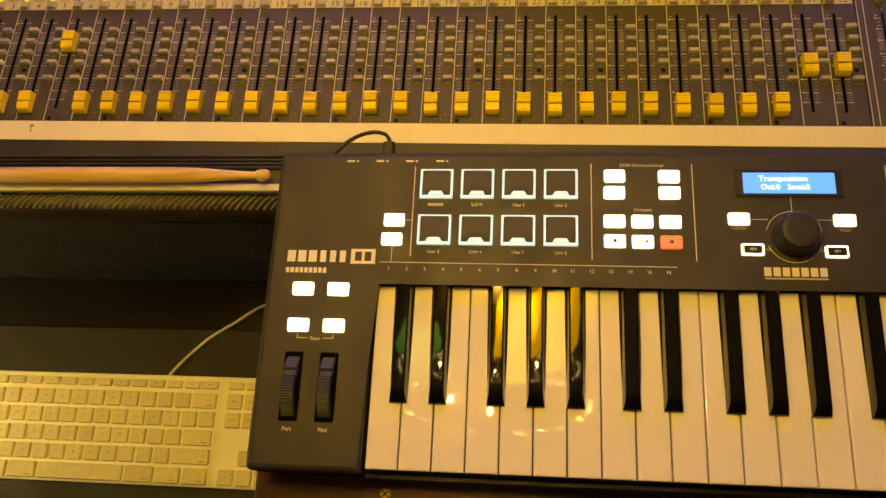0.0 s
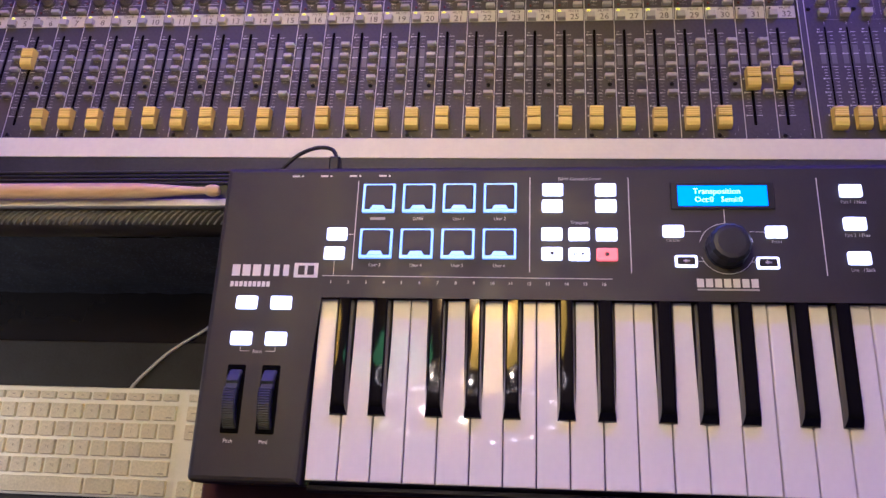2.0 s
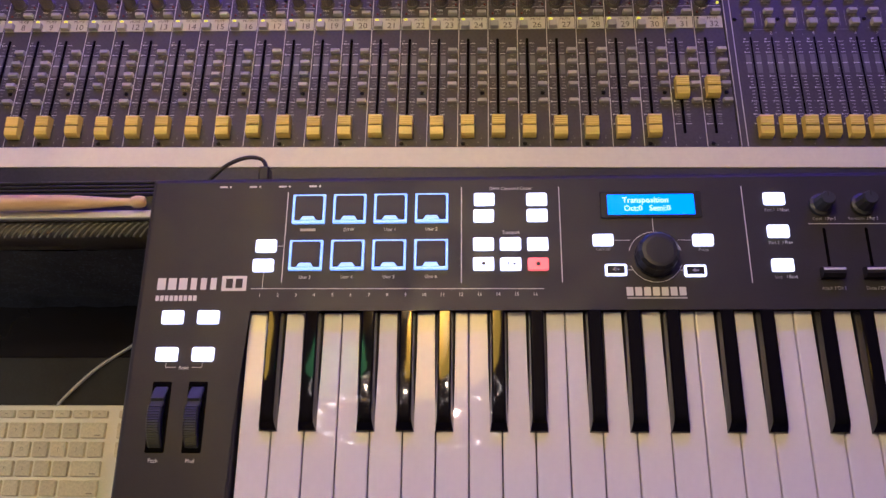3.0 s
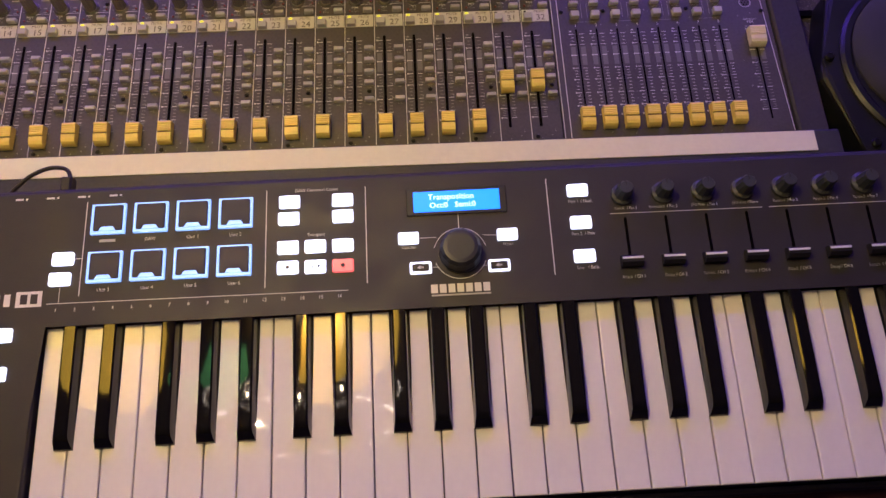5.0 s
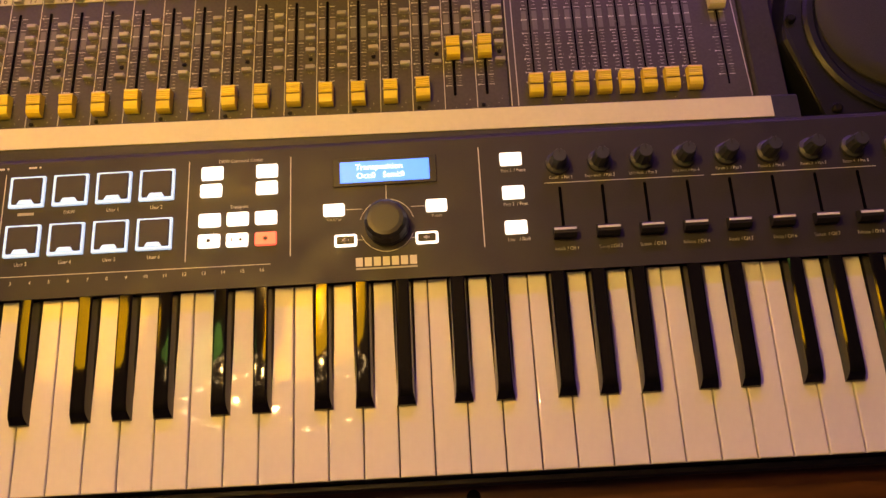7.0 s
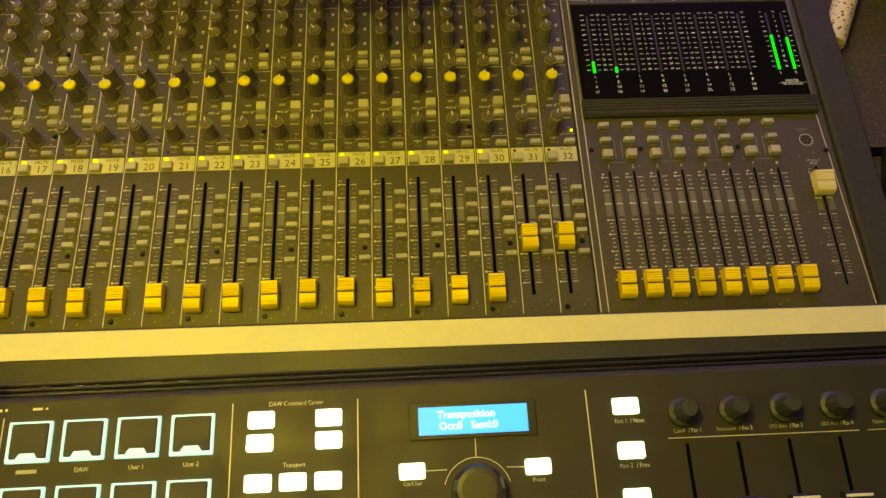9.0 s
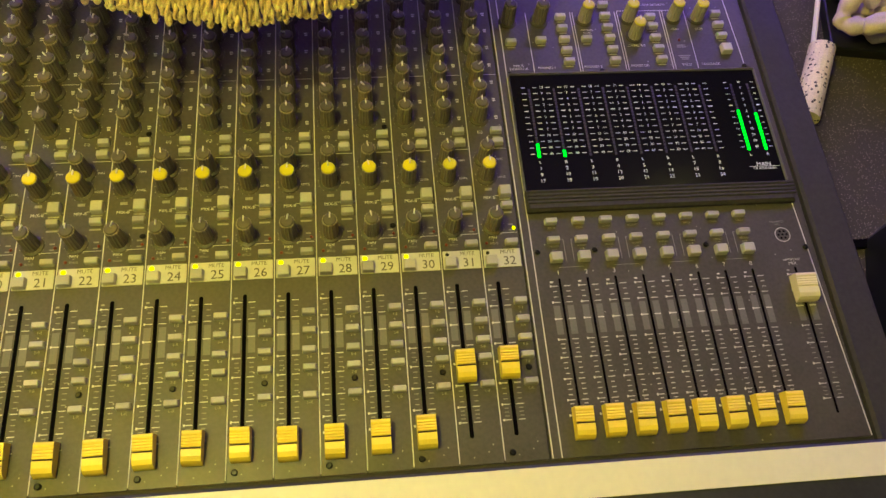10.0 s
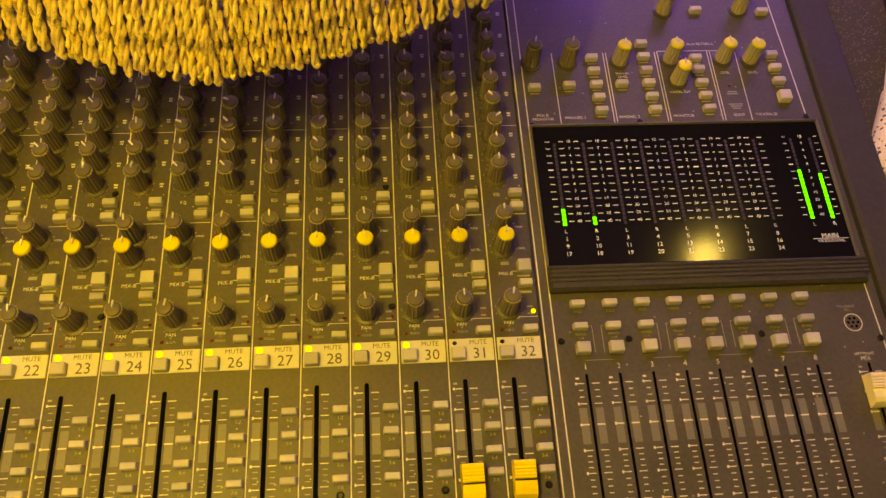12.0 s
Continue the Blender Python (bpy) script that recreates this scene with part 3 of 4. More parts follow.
for y in EQ_ROWS:
    ink.bar(0.0232, y + 0.001 - PY, 0.0026, 0.0012).bar(0.0232, y - 0.0008 - PY, 0.0022, 0.0011)
INK = ink.mesh("panel_ink", M_PRINT)
for y, s in ((0.418, "1-2"), (0.405, "3-4"), (0.392, "5-6"), (0.380, "7-8"), (0.362, "L-R")):
    dim.text(s, 0.0225, y - 0.0044 - PY, 0.0026)
dim.text("SOLO", 0.0098, 0.4620 - PY, 0.0023).bar(0.0105, 0.5055 - PY, 0.0050, 0.0022).bar(0.0215, 0.4861 - PY, 0.0076, 0.0014).bar(0.0215, 0.5500 - PY, 0.006, 0.0012).bar(0.0215, 0.4968 - PY, 0.0076, 0.0012)
dim.bar(0.0230, 0.4765 - PY, 0.0035, 0.0011).bar(0.0230, 0.4720 - PY, 0.0030, 0.0011)
DIM = dim.mesh("worn_ink", M_PRINT_DIM)
zone = Print(0.00012).bar(0.0044, 0.4028 - PY, 0.0046, 0.0206).bar(0.0140, 0.4028 - PY, 0.0046, 0.0206).mesh("fader_zone", M_ZONE)

rng = random.Random(11)
for ch in range(1, 33):
    x0 = X32 - (32 - ch) * PITCH
    ox = x0 - PX
    panel = cpart("channel_panel", CH_PANEL, None, at=(ox, 0))
    for name, me in (("panel_ink", INK), ("worn_ink", DIM), ("fader_zone", zone)):
        tagged(part(name, me, None, panel), kind="stuff" if name != "fader_zone" else "")
    part("fader_slot", SLOT, None, panel, at=(0.0092, 0.3805 - PY, 0))
    plate = part("mute_label", LABEL, None, console, "cream mute label with channel number", at=(ox, 0, 0))
    num = Print(0.0008).text(str(ch), 0.0192, 0.4480 - PY, 0.0092).text("MUTE", 0.0182, 0.4549 - PY, 0.0040)
    part("number", num.mesh("number", M_INK), None, plate)
    cpart("mute_button", B_MUTE, None, at=L(x0 + 0.0062, 0.4480))
    cpart("mute_lamp", LAMP_ON if ch <= 30 and ch != 6 else LAMP_OFF, None, "lit yellow-green lamp" if ch <= 30 and ch != 6 else "", at=L(x0 + 0.0044, 0.4548))
    for y in (0.418, 0.405, 0.392, 0.380, 0.362):
        cpart("assign_button", B_ASSIGN, None, at=L(x0 + 0.0226 + rng.uniform(-0.0002, 0.0002), y))
    if ch % 2 == 0:
        cpart("screw", SCREW, None, at=L(x0 + 0.0226, 0.3715))
        cpart("screw", SCREW, None, at=L(x0 + 0.0052, 0.3175))
    if ch in (29, 23, 17, 11, 5):
        cpart("screw", SCREW, None, at=L(x0 + 0.0235, 0.5620))
        cpart("screw", SCREW, None, at=L(x0 + 0.0250, 0.4795))
    cpart("solo_button", B_ASSIGN, None, at=L(x0 + 0.0220, 0.4622))
    cpart("solo_lamp", LAMP_RED, None, at=L(x0 + 0.0046, 0.4625))
    cpart("send_button", B_SQUARE, None, at=L(x0 + 0.0220, 0.5025))
    cpart("source_button", B_SMALL, None, at=L(x0 + 0.0220, 0.4915))
    cpart("eq_button", B_SMALL, None, at=L(x0 + 0.0215, 0.5550))
    cpart("low_cut_button", B_SMALL, None, at=L(x0 + 0.0215, 0.5450))
    cpart("signal_lamp" if ch == 32 else "overload_lamp", LAMP_GREEN if ch == 32 else LAMP_RED, None, at=L(x0 + 0.0250, 0.4735))
    knob("pan_knob", x0 + 0.0103, 0.4758, KNOB, rng.uniform(-14, 14))
    knob("level_knob", x0 + 0.0103, 0.5165, KNOBY, rng.uniform(-12, 12))
    knob("monitor_pan_knob", x0 + 0.0103, 0.5312, KNOB, rng.uniform(-10, 10))
    for q, y in enumerate(EQ_ROWS):
        knob("eq_knob" if q < 6 else "aux_knob", x0 + 0.0103, y, KNOB, rng.choice((0, 0, 5, -8, 40, -50, 65)))
    fader(x0 + 0.0092, {6: 0.4015, 31: 0.3725, 32: 0.3745}.get(ch, 0.3318) + rng.uniform(-0.0010, 0.0010), CAP, rng.uniform(-0.02, 0.02))

# master section
mink = Print(0.0002)
for x in (0.4972, 0.5030):
    mink.line(x - PX, 0.312 - PY, x - PX, 0.97 - PY, 0.0008)
mink.line(0.7082 - PX, 0.312 - PY, 0.6940 - PX, 0.720 - PY, 0.0008)
mdim = Print(0.0002)
GX = [0.5190 + 0.0199 * i for i in range(8)]
for i, x in enumerate(GX):
    lx = x - PX
    mink.text(str(i + 1), lx, 0.4372 - PY, 0.0046)
    fader_scale(mink, mink, lx)
    cpart("fader_zone", zone, None, at=(lx - 0.0092, 0))
    mdim.text("SOLO", lx, 0.4718 - PY, 0.0021).text("MONO", lx, 0.4573 - PY, 0.0021).text("L+R", lx, 0.4549 - PY, 0.0021)
    s = 1 if i % 2 == 0 else -1
    mdim.line(lx + s * 0.0072, 0.4625 - PY, lx + s * 0.0072, 0.4460 - PY, 0.0004).line(lx + s * 0.0072, 0.4625 - PY, lx + s * 0.0058, 0.4625 - PY, 0.0004)
    if i % 2 == 0:
        mdim.line(lx + 0.001, 0.4413 - PY, lx + 0.0185, 0.4413 - PY, 0.0003)
    cpart("fader_slot", SLOTG, None, at=L(x, 0.3805))
    cpart("group_solo_button", B_ASSIGN, None, at=L(x, 0.4765))
    cpart("mono_button", B_ASSIGN, None, at=L(x, 0.4620))
    cpart("group_assign_button", B_GROUP, None, at=L(x, 0.4483))
    fader(x, 0.3318 + rng.uniform(-0.0006, 0.0006), CAP, rng.uniform(-0.015, 0.015))
mx = 0.6900
fader_scale(mink, mdim, mx - PX)
cpart("fader_zone", zone, None, at=(mx - PX - 0.0092, 0))
mink.text("LEFT/RIGHT", mx - 0.001 - PX, 0.4385 - PY, 0.0024).text("MIX", mx - 0.001 - PX, 0.4355 - PY, 0.0036)
mdim.text("TALKBACK", 0.686 - PX, 0.4690 - PY, 0.0023).text("MIC", 0.686 - PX, 0.4666 - PY, 0.0023)
mink.arc(0.6878 - PX, 0.4585 - PY, 0.0052, 0, 360, 0.0006, 24)
for k in range(7):
    a = 2 * math.pi * k / 6
    r = 0 if k == 6 else 0.0030
    cpart("mic_hole", Print(0.0002).disc(0, 0, 0.0009, 8).mesh("mic_hole", M_SLOT), None, at=L(0.6878 + r * math.cos(a), 0.4585 + r * math.sin(a)))
cpart("fader_slot", SLOTG, None, at=L(mx, 0.3805))
fader(mx, 0.4145, CAPMAIN)
for x, y in ((0.5065, 0.4535), (0.5475, 0.4535), (0.629, 0.4535), (0.702, 0.4480), (0.5060, 0.6075), (0.5800, 0.6085), (0.6975, 0.6100)):
    cpart("screw", SCREW, None, at=L(x, y))
# monitor block above the meters
for x in (0.5255, 0.5625, 0.5645, 0.6000, 0.6020, 0.6385, 0.6405, 0.6590):
    mink.line(x - PX, 0.6075 - PY, x - PX, 0.6680 - PY, 0.0006)
mink.line(0.6020 - PX, 0.6685 - PY, 0.6590 - PX, 0.6685 - PY, 0.0005)
mink.text("MIX B", 0.5135 - PX, 0.6150 - PY, 0.0032).text("MONITOR", 0.5135 - PX, 0.6118 - PY, 0.0032).text("PHONES 1", 0.5360 - PX, 0.6125 - PY, 0.0032).text("PHONES 2", 0.5735 - PX, 0.6125 - PY, 0.0032)
mink.text("MONITOR", 0.6115 - PX, 0.6125 - PY, 0.0032).text("SOLO", 0.6505 - PX, 0.6125 - PY, 0.0032).text("TALKBACK", 0.6700 - PX, 0.6125 - PY, 0.0032).text("CNTRL RM", 0.6125 - PX, 0.6325 - PY, 0.0030)
mink.text("LEVEL", 0.6480 - PX, 0.6485 - PY, 0.0028).text("LEVEL", 0.6685 - PX, 0.6485 - PY, 0.0028).text("PHONES", 0.5740 - PX, 0.6492 - PY, 0.0026).text("LEVEL", 0.5740 - PX, 0.6465 - PY, 0.0026).text("STEREO AUX RETURNS", 0.6290 - PX, 0.6745 - PY, 0.0030)
mdim.bar(0.6500 - PX, 0.6215 - PY, 0.0100, 0.0008).bar(0.6500 - PX, 0.6198 - PY, 0.0080, 0.0008).bar(0.6500 - PX, 0.6180 - PY, 0.0060, 0.0008).bar(0.6495 - PX, 0.6320 - PY, 0.0070, 0.0008).bar(0.6495 - PX, 0.6302 - PY, 0.0080, 0.0008)
for x, y in ((0.5100, 0.6375), (0.5345, 0.6390), (0.5535, 0.6625), (0.5535, 0.6510), (0.5538, 0.6395), (0.5540, 0.6285), (0.5545, 0.6175), (0.5720, 0.6395), (0.5910, 0.6630), (0.5910, 0.6510), (0.5912, 0.6400),
             (0.5915, 0.6285), (0.5918, 0.6175), (0.6285, 0.6610), (0.6288, 0.6510), (0.6290, 0.6395), (0.6295, 0.6285), (0.6300, 0.6175), (0.6845, 0.6630), (0.6848, 0.6515), (0.6850, 0.6400)):
    cpart("monitor_button", B_SMALL, None, at=L(x, y))
    mdim.bar(x - PX, y - 0.0043 - PY, 0.0065, 0.0011)
cpart("talkback_button", B_SQUARE, None, "large square grey talkback button", at=L(0.6855, 0.6262))
cpart("solo_lamp", LAMP_RED, None, at=L(0.6490, 0.6375))
for x, y in ((0.5100, 0.6600), (0.5360, 0.6600), (0.5735, 0.6605), (0.6105, 0.6610), (0.6125, 0.6425), (0.6485, 0.6610), (0.6685, 0.6600)):
    knob("monitor_knob", x, y, KNOB if x < 0.55 else KNOBM, rng.uniform(-30, 30))
for x, y in ((0.5910, 0.6745), (0.6370, 0.7050), (0.6870, 0.7030)):
    cpart("monitor_button", B_SMALL, None, at=L(x, y))
knob("monitor_knob", 0.6700, 0.7060, KNOBM, 12)
knob("monitor_knob", 0.6130, 0.7060, KNOBM, -20)
tagged(cpart("master_ink", mink.mesh("master_ink", M_PRINT), None), kind="stuff")
tagged(cpart("master_worn_ink", mdim.mesh("master_worn_ink", M_PRINT_DIM), None), kind="stuff")
# meter window
bridge = cpart("meter_window", cbox(0.5045, 0.7015, 0.5015, 0.6045, 0.0, 0.0025, 0.001, 0.0005), M_GLASS, "glossy black meter window")
ledge = cpart("meter_ledge", cbox(0.5030, 0.7040, 0.4840, 0.5015, -0.001, 0.0050, 0.001, 0.002), M_CHASSIS)
for k in range(4):
    part("rib", profile_x([(0.4905 + 0.0029 * k + 0.0011 * math.cos(a) - PY, 0.0049 + 0.0010 * math.sin(a)) for a in [math.pi * 2 * q / 8 for q in range(8)]], 0.504 - PX, 0.705 - PX), M_CHASSIS, ledge)
part("bezel", cbox(0.5030, 0.5044, 0.5015, 0.6060, 0.0, 0.0035), M_ZONE, bridge)
part("bezel", cbox(0.5044, 0.7030, 0.6046, 0.6060, 0.0, 0.0035), M_ZONE, bridge)
part("bezel", cbox(0.7016, 0.7030, 0.5015, 0.6046, 0.0, 0.0035), M_ZONE, bridge)
mp = Print(0.0027)
SCALE = ("10", "7", "4", "2", "0", "2", "4", "7", "10", "20", "30", "40")
SEG_OFF = finish("meter_segment", box(-0.0009, 0.0009, -0.00125, 0.00125, 0.0024, 0.0028, 0.0001, 0.0001, 1), M_LEDOFF)
SEG_ON = finish("meter_segment", box(-0.0012, 0.0012, -0.0013, 0.0013, 0.0024, 0.0028, 0.0001, 0.0001, 1), M_GREEN)
for i in range(10):
    x = 0.5180 + 0.01945 * i if i < 8 else (0.6800, 0.6935)[i - 8]
    lit = (4, 2, 0, 0, 0, 0, 0, 0, 12, 11)[i]
    for k in range(20):
        on = k < lit
        part("meter_segment", SEG_ON if on else SEG_OFF, None, bridge, "lit green segment" if on else "", at=(x - PX, 0.5305 + 0.0031 * k - PY, 0))
    if i < 8:
        mp.text("LR"[i % 2], x - PX, 0.5248 - PY, 0.0036)
        for q, n in enumerate((i + 1, i + 9, i + 17)):
            mp.text(str(n), x - PX, 0.5195 - 0.0052 * q - PY, 0.0040)
    else:
        mp.text("LR"[i % 2], x - PX, 0.5252 - PY, 0.0036)
for k, s in enumerate(SCALE):
    y = 0.5920 - 0.00545 * k - PY
    h = 0.0008 if s == "0" else 0.00045
    for i in range(8):
        x = 0.5180 + 0.01945 * i - PX
        mp.bar(x - 0.0045, y, 0.0034, h).bar(x + 0.0045, y, 0.0034, h)
        if i < 7:
            mp.text(s, x + 0.00972, y, 0.0030)
    mp.text(s, 0.68675 - PX, y, 0.0030).bar(0.6755 - PX, y, 0.0030, h).bar(0.6975 - PX, y, 0.0026, h)
mp.text("MAIN", 0.6880 - PX, 0.5165 - PY, 0.0046).text("OR SOLO LEVEL", 0.6880 - PX, 0.5130 - PY, 0.0025).line(0.676 - PX, 0.5147 - PY, 0.700 - PX, 0.5147 - PY, 0.0003)
tagged(part("meter_print", mp.mesh("meter_print", M_METERPRINT), None, bridge), kind="stuff")

# ---------------------------------------------------------------- synthesizer keyboard
KZ, PZ, KP = 0.0390, 0.046, 0.02366
synth = thing("keyboard_controller", (0, 0, 0), "charcoal keyboard controller with lit pads and 49 keys on a plank", "keyboard")
outline = [(0.0, 0.0035), (0.0012, 0.0012), (0.0035, 0.0), (0.0835, 0.0), (0.0835, 0.1425), (0.7695, 0.1425), (0.7695, 0.0), (0.7925, 0.0), (0.7925, 0.2470), (0.0, 0.2470)]
part("body", prism(outline, 0.016, PZ, 0.0045, 3), M_KLBODY, synth, smooth=False)
part("base", box(0.0035, 0.7890, 0.0035, 0.2435, 0.0, 0.0162, 0.004, 0.001), M_KLDARK, synth, "black underside")
part("key_bed", box(0.0830, 0.7700, 0.0005, 0.1430, 0.002, 0.0190), M_KLDARK, synth)
part("front_lip", profile_x([(-0.0035, 0.003), (-0.0035, 0.019), (-0.0015, 0.0225), (0.0015, 0.0225), (0.003, 0.0185), (0.003, 0.003)], 0.0830, 0.7700), M_KLDARK, synth)
for x in (0.09, 0.70):
    for y in (0.03, 0.20):
        part("rubber_foot", lathe([(0.008, -0.0006), (0.008, 0.001), (0.007, 0.0015)], 14), M_KLDARK, synth, at=(x, y, 0))
BLACK_LEFT = {0: 0.0148, 1: 0.0431, 3: 0.0851, 4: 0.1133, 5: 0.1415}
BW = 0.0132


def white_outline(n, x0):
    """Outline of the white key n (0 to 28), notched where black keys stand."""
    step, g = n % 7, 0.00045
    oct_x = x0 - KP * step
    a, b = x0 + g, x0 + KP - g
    left = oct_x + BLACK_LEFT[step - 1] + BW + 0.0008 if step - 1 in BLACK_LEFT and n > 0 else a
    right = oct_x + BLACK_LEFT[step] - 0.0008 if step in BLACK_LEFT and n < 28 else b
    pts = [(a, 0.0040), (b, 0.0040)]
    pts += [(b, 0.0505), (right, 0.0505)] if right < b else []
    pts += [(right, 0.1385), (left, 0.1385)]
    pts += [(left, 0.0505), (a, 0.0505)] if left > a else []
    return pts


WHITES = {}
for n in range(29):
    x = 0.0853 + KP * n
    kind = "last" if n == 28 else "first" if n == 0 else n % 7
    if kind not in WHITES:
        WHITES[kind] = finish("white_key", prism([(px - x, py) for px, py in white_outline(n, x)], 0.0210, KZ, 0.0011, 3), M_WHITEKEY, smooth=False)
    part("white_key", WHITES[kind], None, synth, at=(x, 0, 0.0004 * math.sin(n * 2.3) * 0.4))
bm = bmesh.new()
# sections from the front foot over the sloping nose to the rear, each with a rounded crown
SECTIONS = [(0.0505, 0.0, BW), (0.0512, 0.0026, BW - 0.0006), (0.0560, 0.0072, BW - 0.0022), (0.0585, 0.0083, BW - 0.0030), (0.0625, 0.0088, BW - 0.0034), (0.1000, 0.0088, BW - 0.0034), (0.1372, 0.0088, BW - 0.0034)]
prev = None
for y, h, w in SECTIONS:
    row = [bm.verts.new((-BW / 2, y if h < 0.005 else min(y, 0.0512) if y < 0.07 else y, 0.0220)), bm.verts.new((-BW / 2, y if h < 0.005 else min(y, 0.0512) if y < 0.07 else y, KZ))]
    for k in range(9):
        u = -1 + k / 4
        row.append(bm.verts.new((u * w / 2, y, KZ + max(0.0003, h - 0.00005 * u * u - 0.0009 * u ** 16))))
    yy = row[0].co.y
    row += [bm.verts.new((BW / 2, yy, KZ)), bm.verts.new((BW / 2, yy, 0.0220))]
    if prev:
        for a, b, c, d in zip(prev, prev[1:], row[1:], row):
            bm.faces.new((a, b, c, d))
    else:
        bm.faces.new(row)
    prev = row
bm.faces.new(list(reversed(prev)))
bmesh.ops.remove_doubles(bm, verts=bm.verts, dist=0.00002)
BLACK = finish("black_key", bm, M_BLACKKEY)
for p in BLACK.polygons:
    p.use_smooth = True
BLACK.set_sharp_from_angle(angle=radians(28))
for octave in range(4):
    for step, left in BLACK_LEFT.items():
        part("black_key", BLACK, None, synth, at=(0.0853 + KP * 7 * octave + left + BW / 2, 0, 0))

# printed panel
kp, kd, km = Print(PZ + 0.0002), Print(PZ + 0.0002), Print(PZ + 0.0002)

for x, y0, y1 in ((0.1098, 0.2340, 0.1600), (0.2455, 0.2365, 0.1590), (0.3205, 0.2360, 0.1590), (0.4588, 0.2350, 0.1580)):
    part("divider", Print(PZ + 0.0002).line(x, y0, x, y1, 0.0007).mesh("divider", M_KLPRINT), None, synth)
kp.line(0.0870, 0.1552, 0.3065, 0.1542, 0.0005).line(0.0955, 0.1700, 0.0955, 0.1552, 0.0004).line(0.1000, 0.1890, 0.1098, 0.1890, 0.0004)
for i in range(16):
    kp.text(str(i + 1), 0.0940 + 0.01375 * i, 0.1500, 0.0036)
for i, s in enumerate(("", "DAW", "User 1", "User 2", "User 3", "User 4", "User 5", "User 6")):
    x, y = 0.1272 + 0.0318 * (i % 4), (0.2020, 0.1640)[i // 4]
    if s:
        kp.text(s, x, y, 0.0040, 0.85)
kd.bar(0.1272, 0.2022, 0.0120, 0.0022)
kp.text("DAW Command Center", 0.2835, 0.2350, 0.0038, 0.85).text("Transport", 0.2830, 0.1988, 0.0038, 0.85)
kp.text("Pitch", 0.0280, 0.0290, 0.0042, 0.85).text("Mod", 0.0545, 0.0290, 0.0042, 0.85).text("Reset", 0.0425, 0.0952, 0.0038, 0.85)
kp.line(0.0290, 0.0990, 0.0290, 0.0955, 0.0004).line(0.0290, 0.0955, 0.0365, 0.0955, 0.0004).line(0.0485, 0.0955, 0.0560, 0.0955, 0.0004).line(0.0560, 0.0990, 0.0560, 0.0955, 0.0004)
for x in (0.0600, 0.0835, 0.1070, 0.1310):
    kp.bar(x - 0.002, 0.2387, 0.0060, 0.0015).disc(x + 0.0035, 0.2387, 0.0009, 8)
# maker's marks as plain blocks
for k in range(3):
    km.bar(0.0180 + 0.0083 * k, 0.1592, 0.0064, 0.0092)
for k in range(3):
    km.bar(0.0428 + 0.0076 * k, 0.1592, 0.0046, 0.0092)
for k in range(9):
    km.bar(0.0160 + 0.0036 * k, 0.1480, 0.0027, 0.0042)
km.bar(0.0738, 0.1594, 0.0190, 0.0118)
for k in range(7):
    km.bar(0.3695 + 0.0064 * k, 0.1518, 0.0050, 0.0066)
kd.bar(0.3890, 0.1468, 0.0435, 0.0013)
kp.line(0.3900, 0.2095, 0.3900, 0.1985, 0.0005).arc(0.3900, 0.1785, 0.0195, 15, 165, 0.0004, 24).arc(0.3900, 0.1785, 0.0195, 200, 340, 0.0004, 24)
kp.line(0.3600, 0.1918, 0.3725, 0.1918, 0.0004).line(0.4075, 0.1918, 0.4185, 0.1914, 0.0004).line(0.3680, 0.1684, 0.3730, 0.1684, 0.0004).line(0.4065, 0.1680, 0.4110, 0.1680, 0.0004)
kd.text("Cat/Char", 0.3520, 0.1848, 0.0034, 0.85).text("Preset", 0.4260, 0.1838, 0.0034, 0.85)
for y, a, b in ((0.2240, "Part 1", "Next"), (0.1978, "Part 2", "Prev"), (0.1712, "Live", "Bank")):
    kd.text(a, 0.4782, y - 0.0088, 0.0038, 0.85)
    kp.text("/ " + b, 0.4880, y - 0.0088, 0.0038, 0.85)
KX = [0.5158 + 0.0307 * i for i in range(9)]
for i, s in enumerate(("Cutoff", "Resonance", "LFO Rate", "LFO Amt", "Param 1", "Param 2", "Param 3", "Param 4", "Volume")):
    kd.text(s, KX[i] + 0.0008 - 0.00072 * len(s), 0.2078, 0.0034, 0.8)
    kp.text("/ Pan %d" % (i + 1), KX[i] + 0.0062, 0.2078, 0.0036, 0.8)
for i, s in enumerate(("Attack", "Decay", "Sustain", "Release", "Attack", "Decay", "Sustain", "Release", "Volume")):
    kd.text(s, KX[i] + 0.0004 - 0.00072 * len(s), 0.1535, 0.0036, 0.8)
    kp.text("/ CH %d" % (i + 1), KX[i] + 0.0055, 0.1535, 0.0038, 0.8)
kp.line(0.5050, 0.2038, 0.6205, 0.2032, 0.0005).line(0.6258, 0.2032, 0.7450, 0.2030, 0.0005)
km.pieces("maker_mark", M_KLPRINT, synth)
kp.pieces("panel_lettering", M_KLPRINT, synth)
kd.pieces("dim_panel_lettering", M_KLPRINT2, synth)
Print(PZ + 0.0004).bar(0.0702, 0.1594, 0.0052, 0.0074).bar(0.0776, 0.1594, 0.0052, 0.0074).pieces("mark_bar", M_KLBODY, synth)

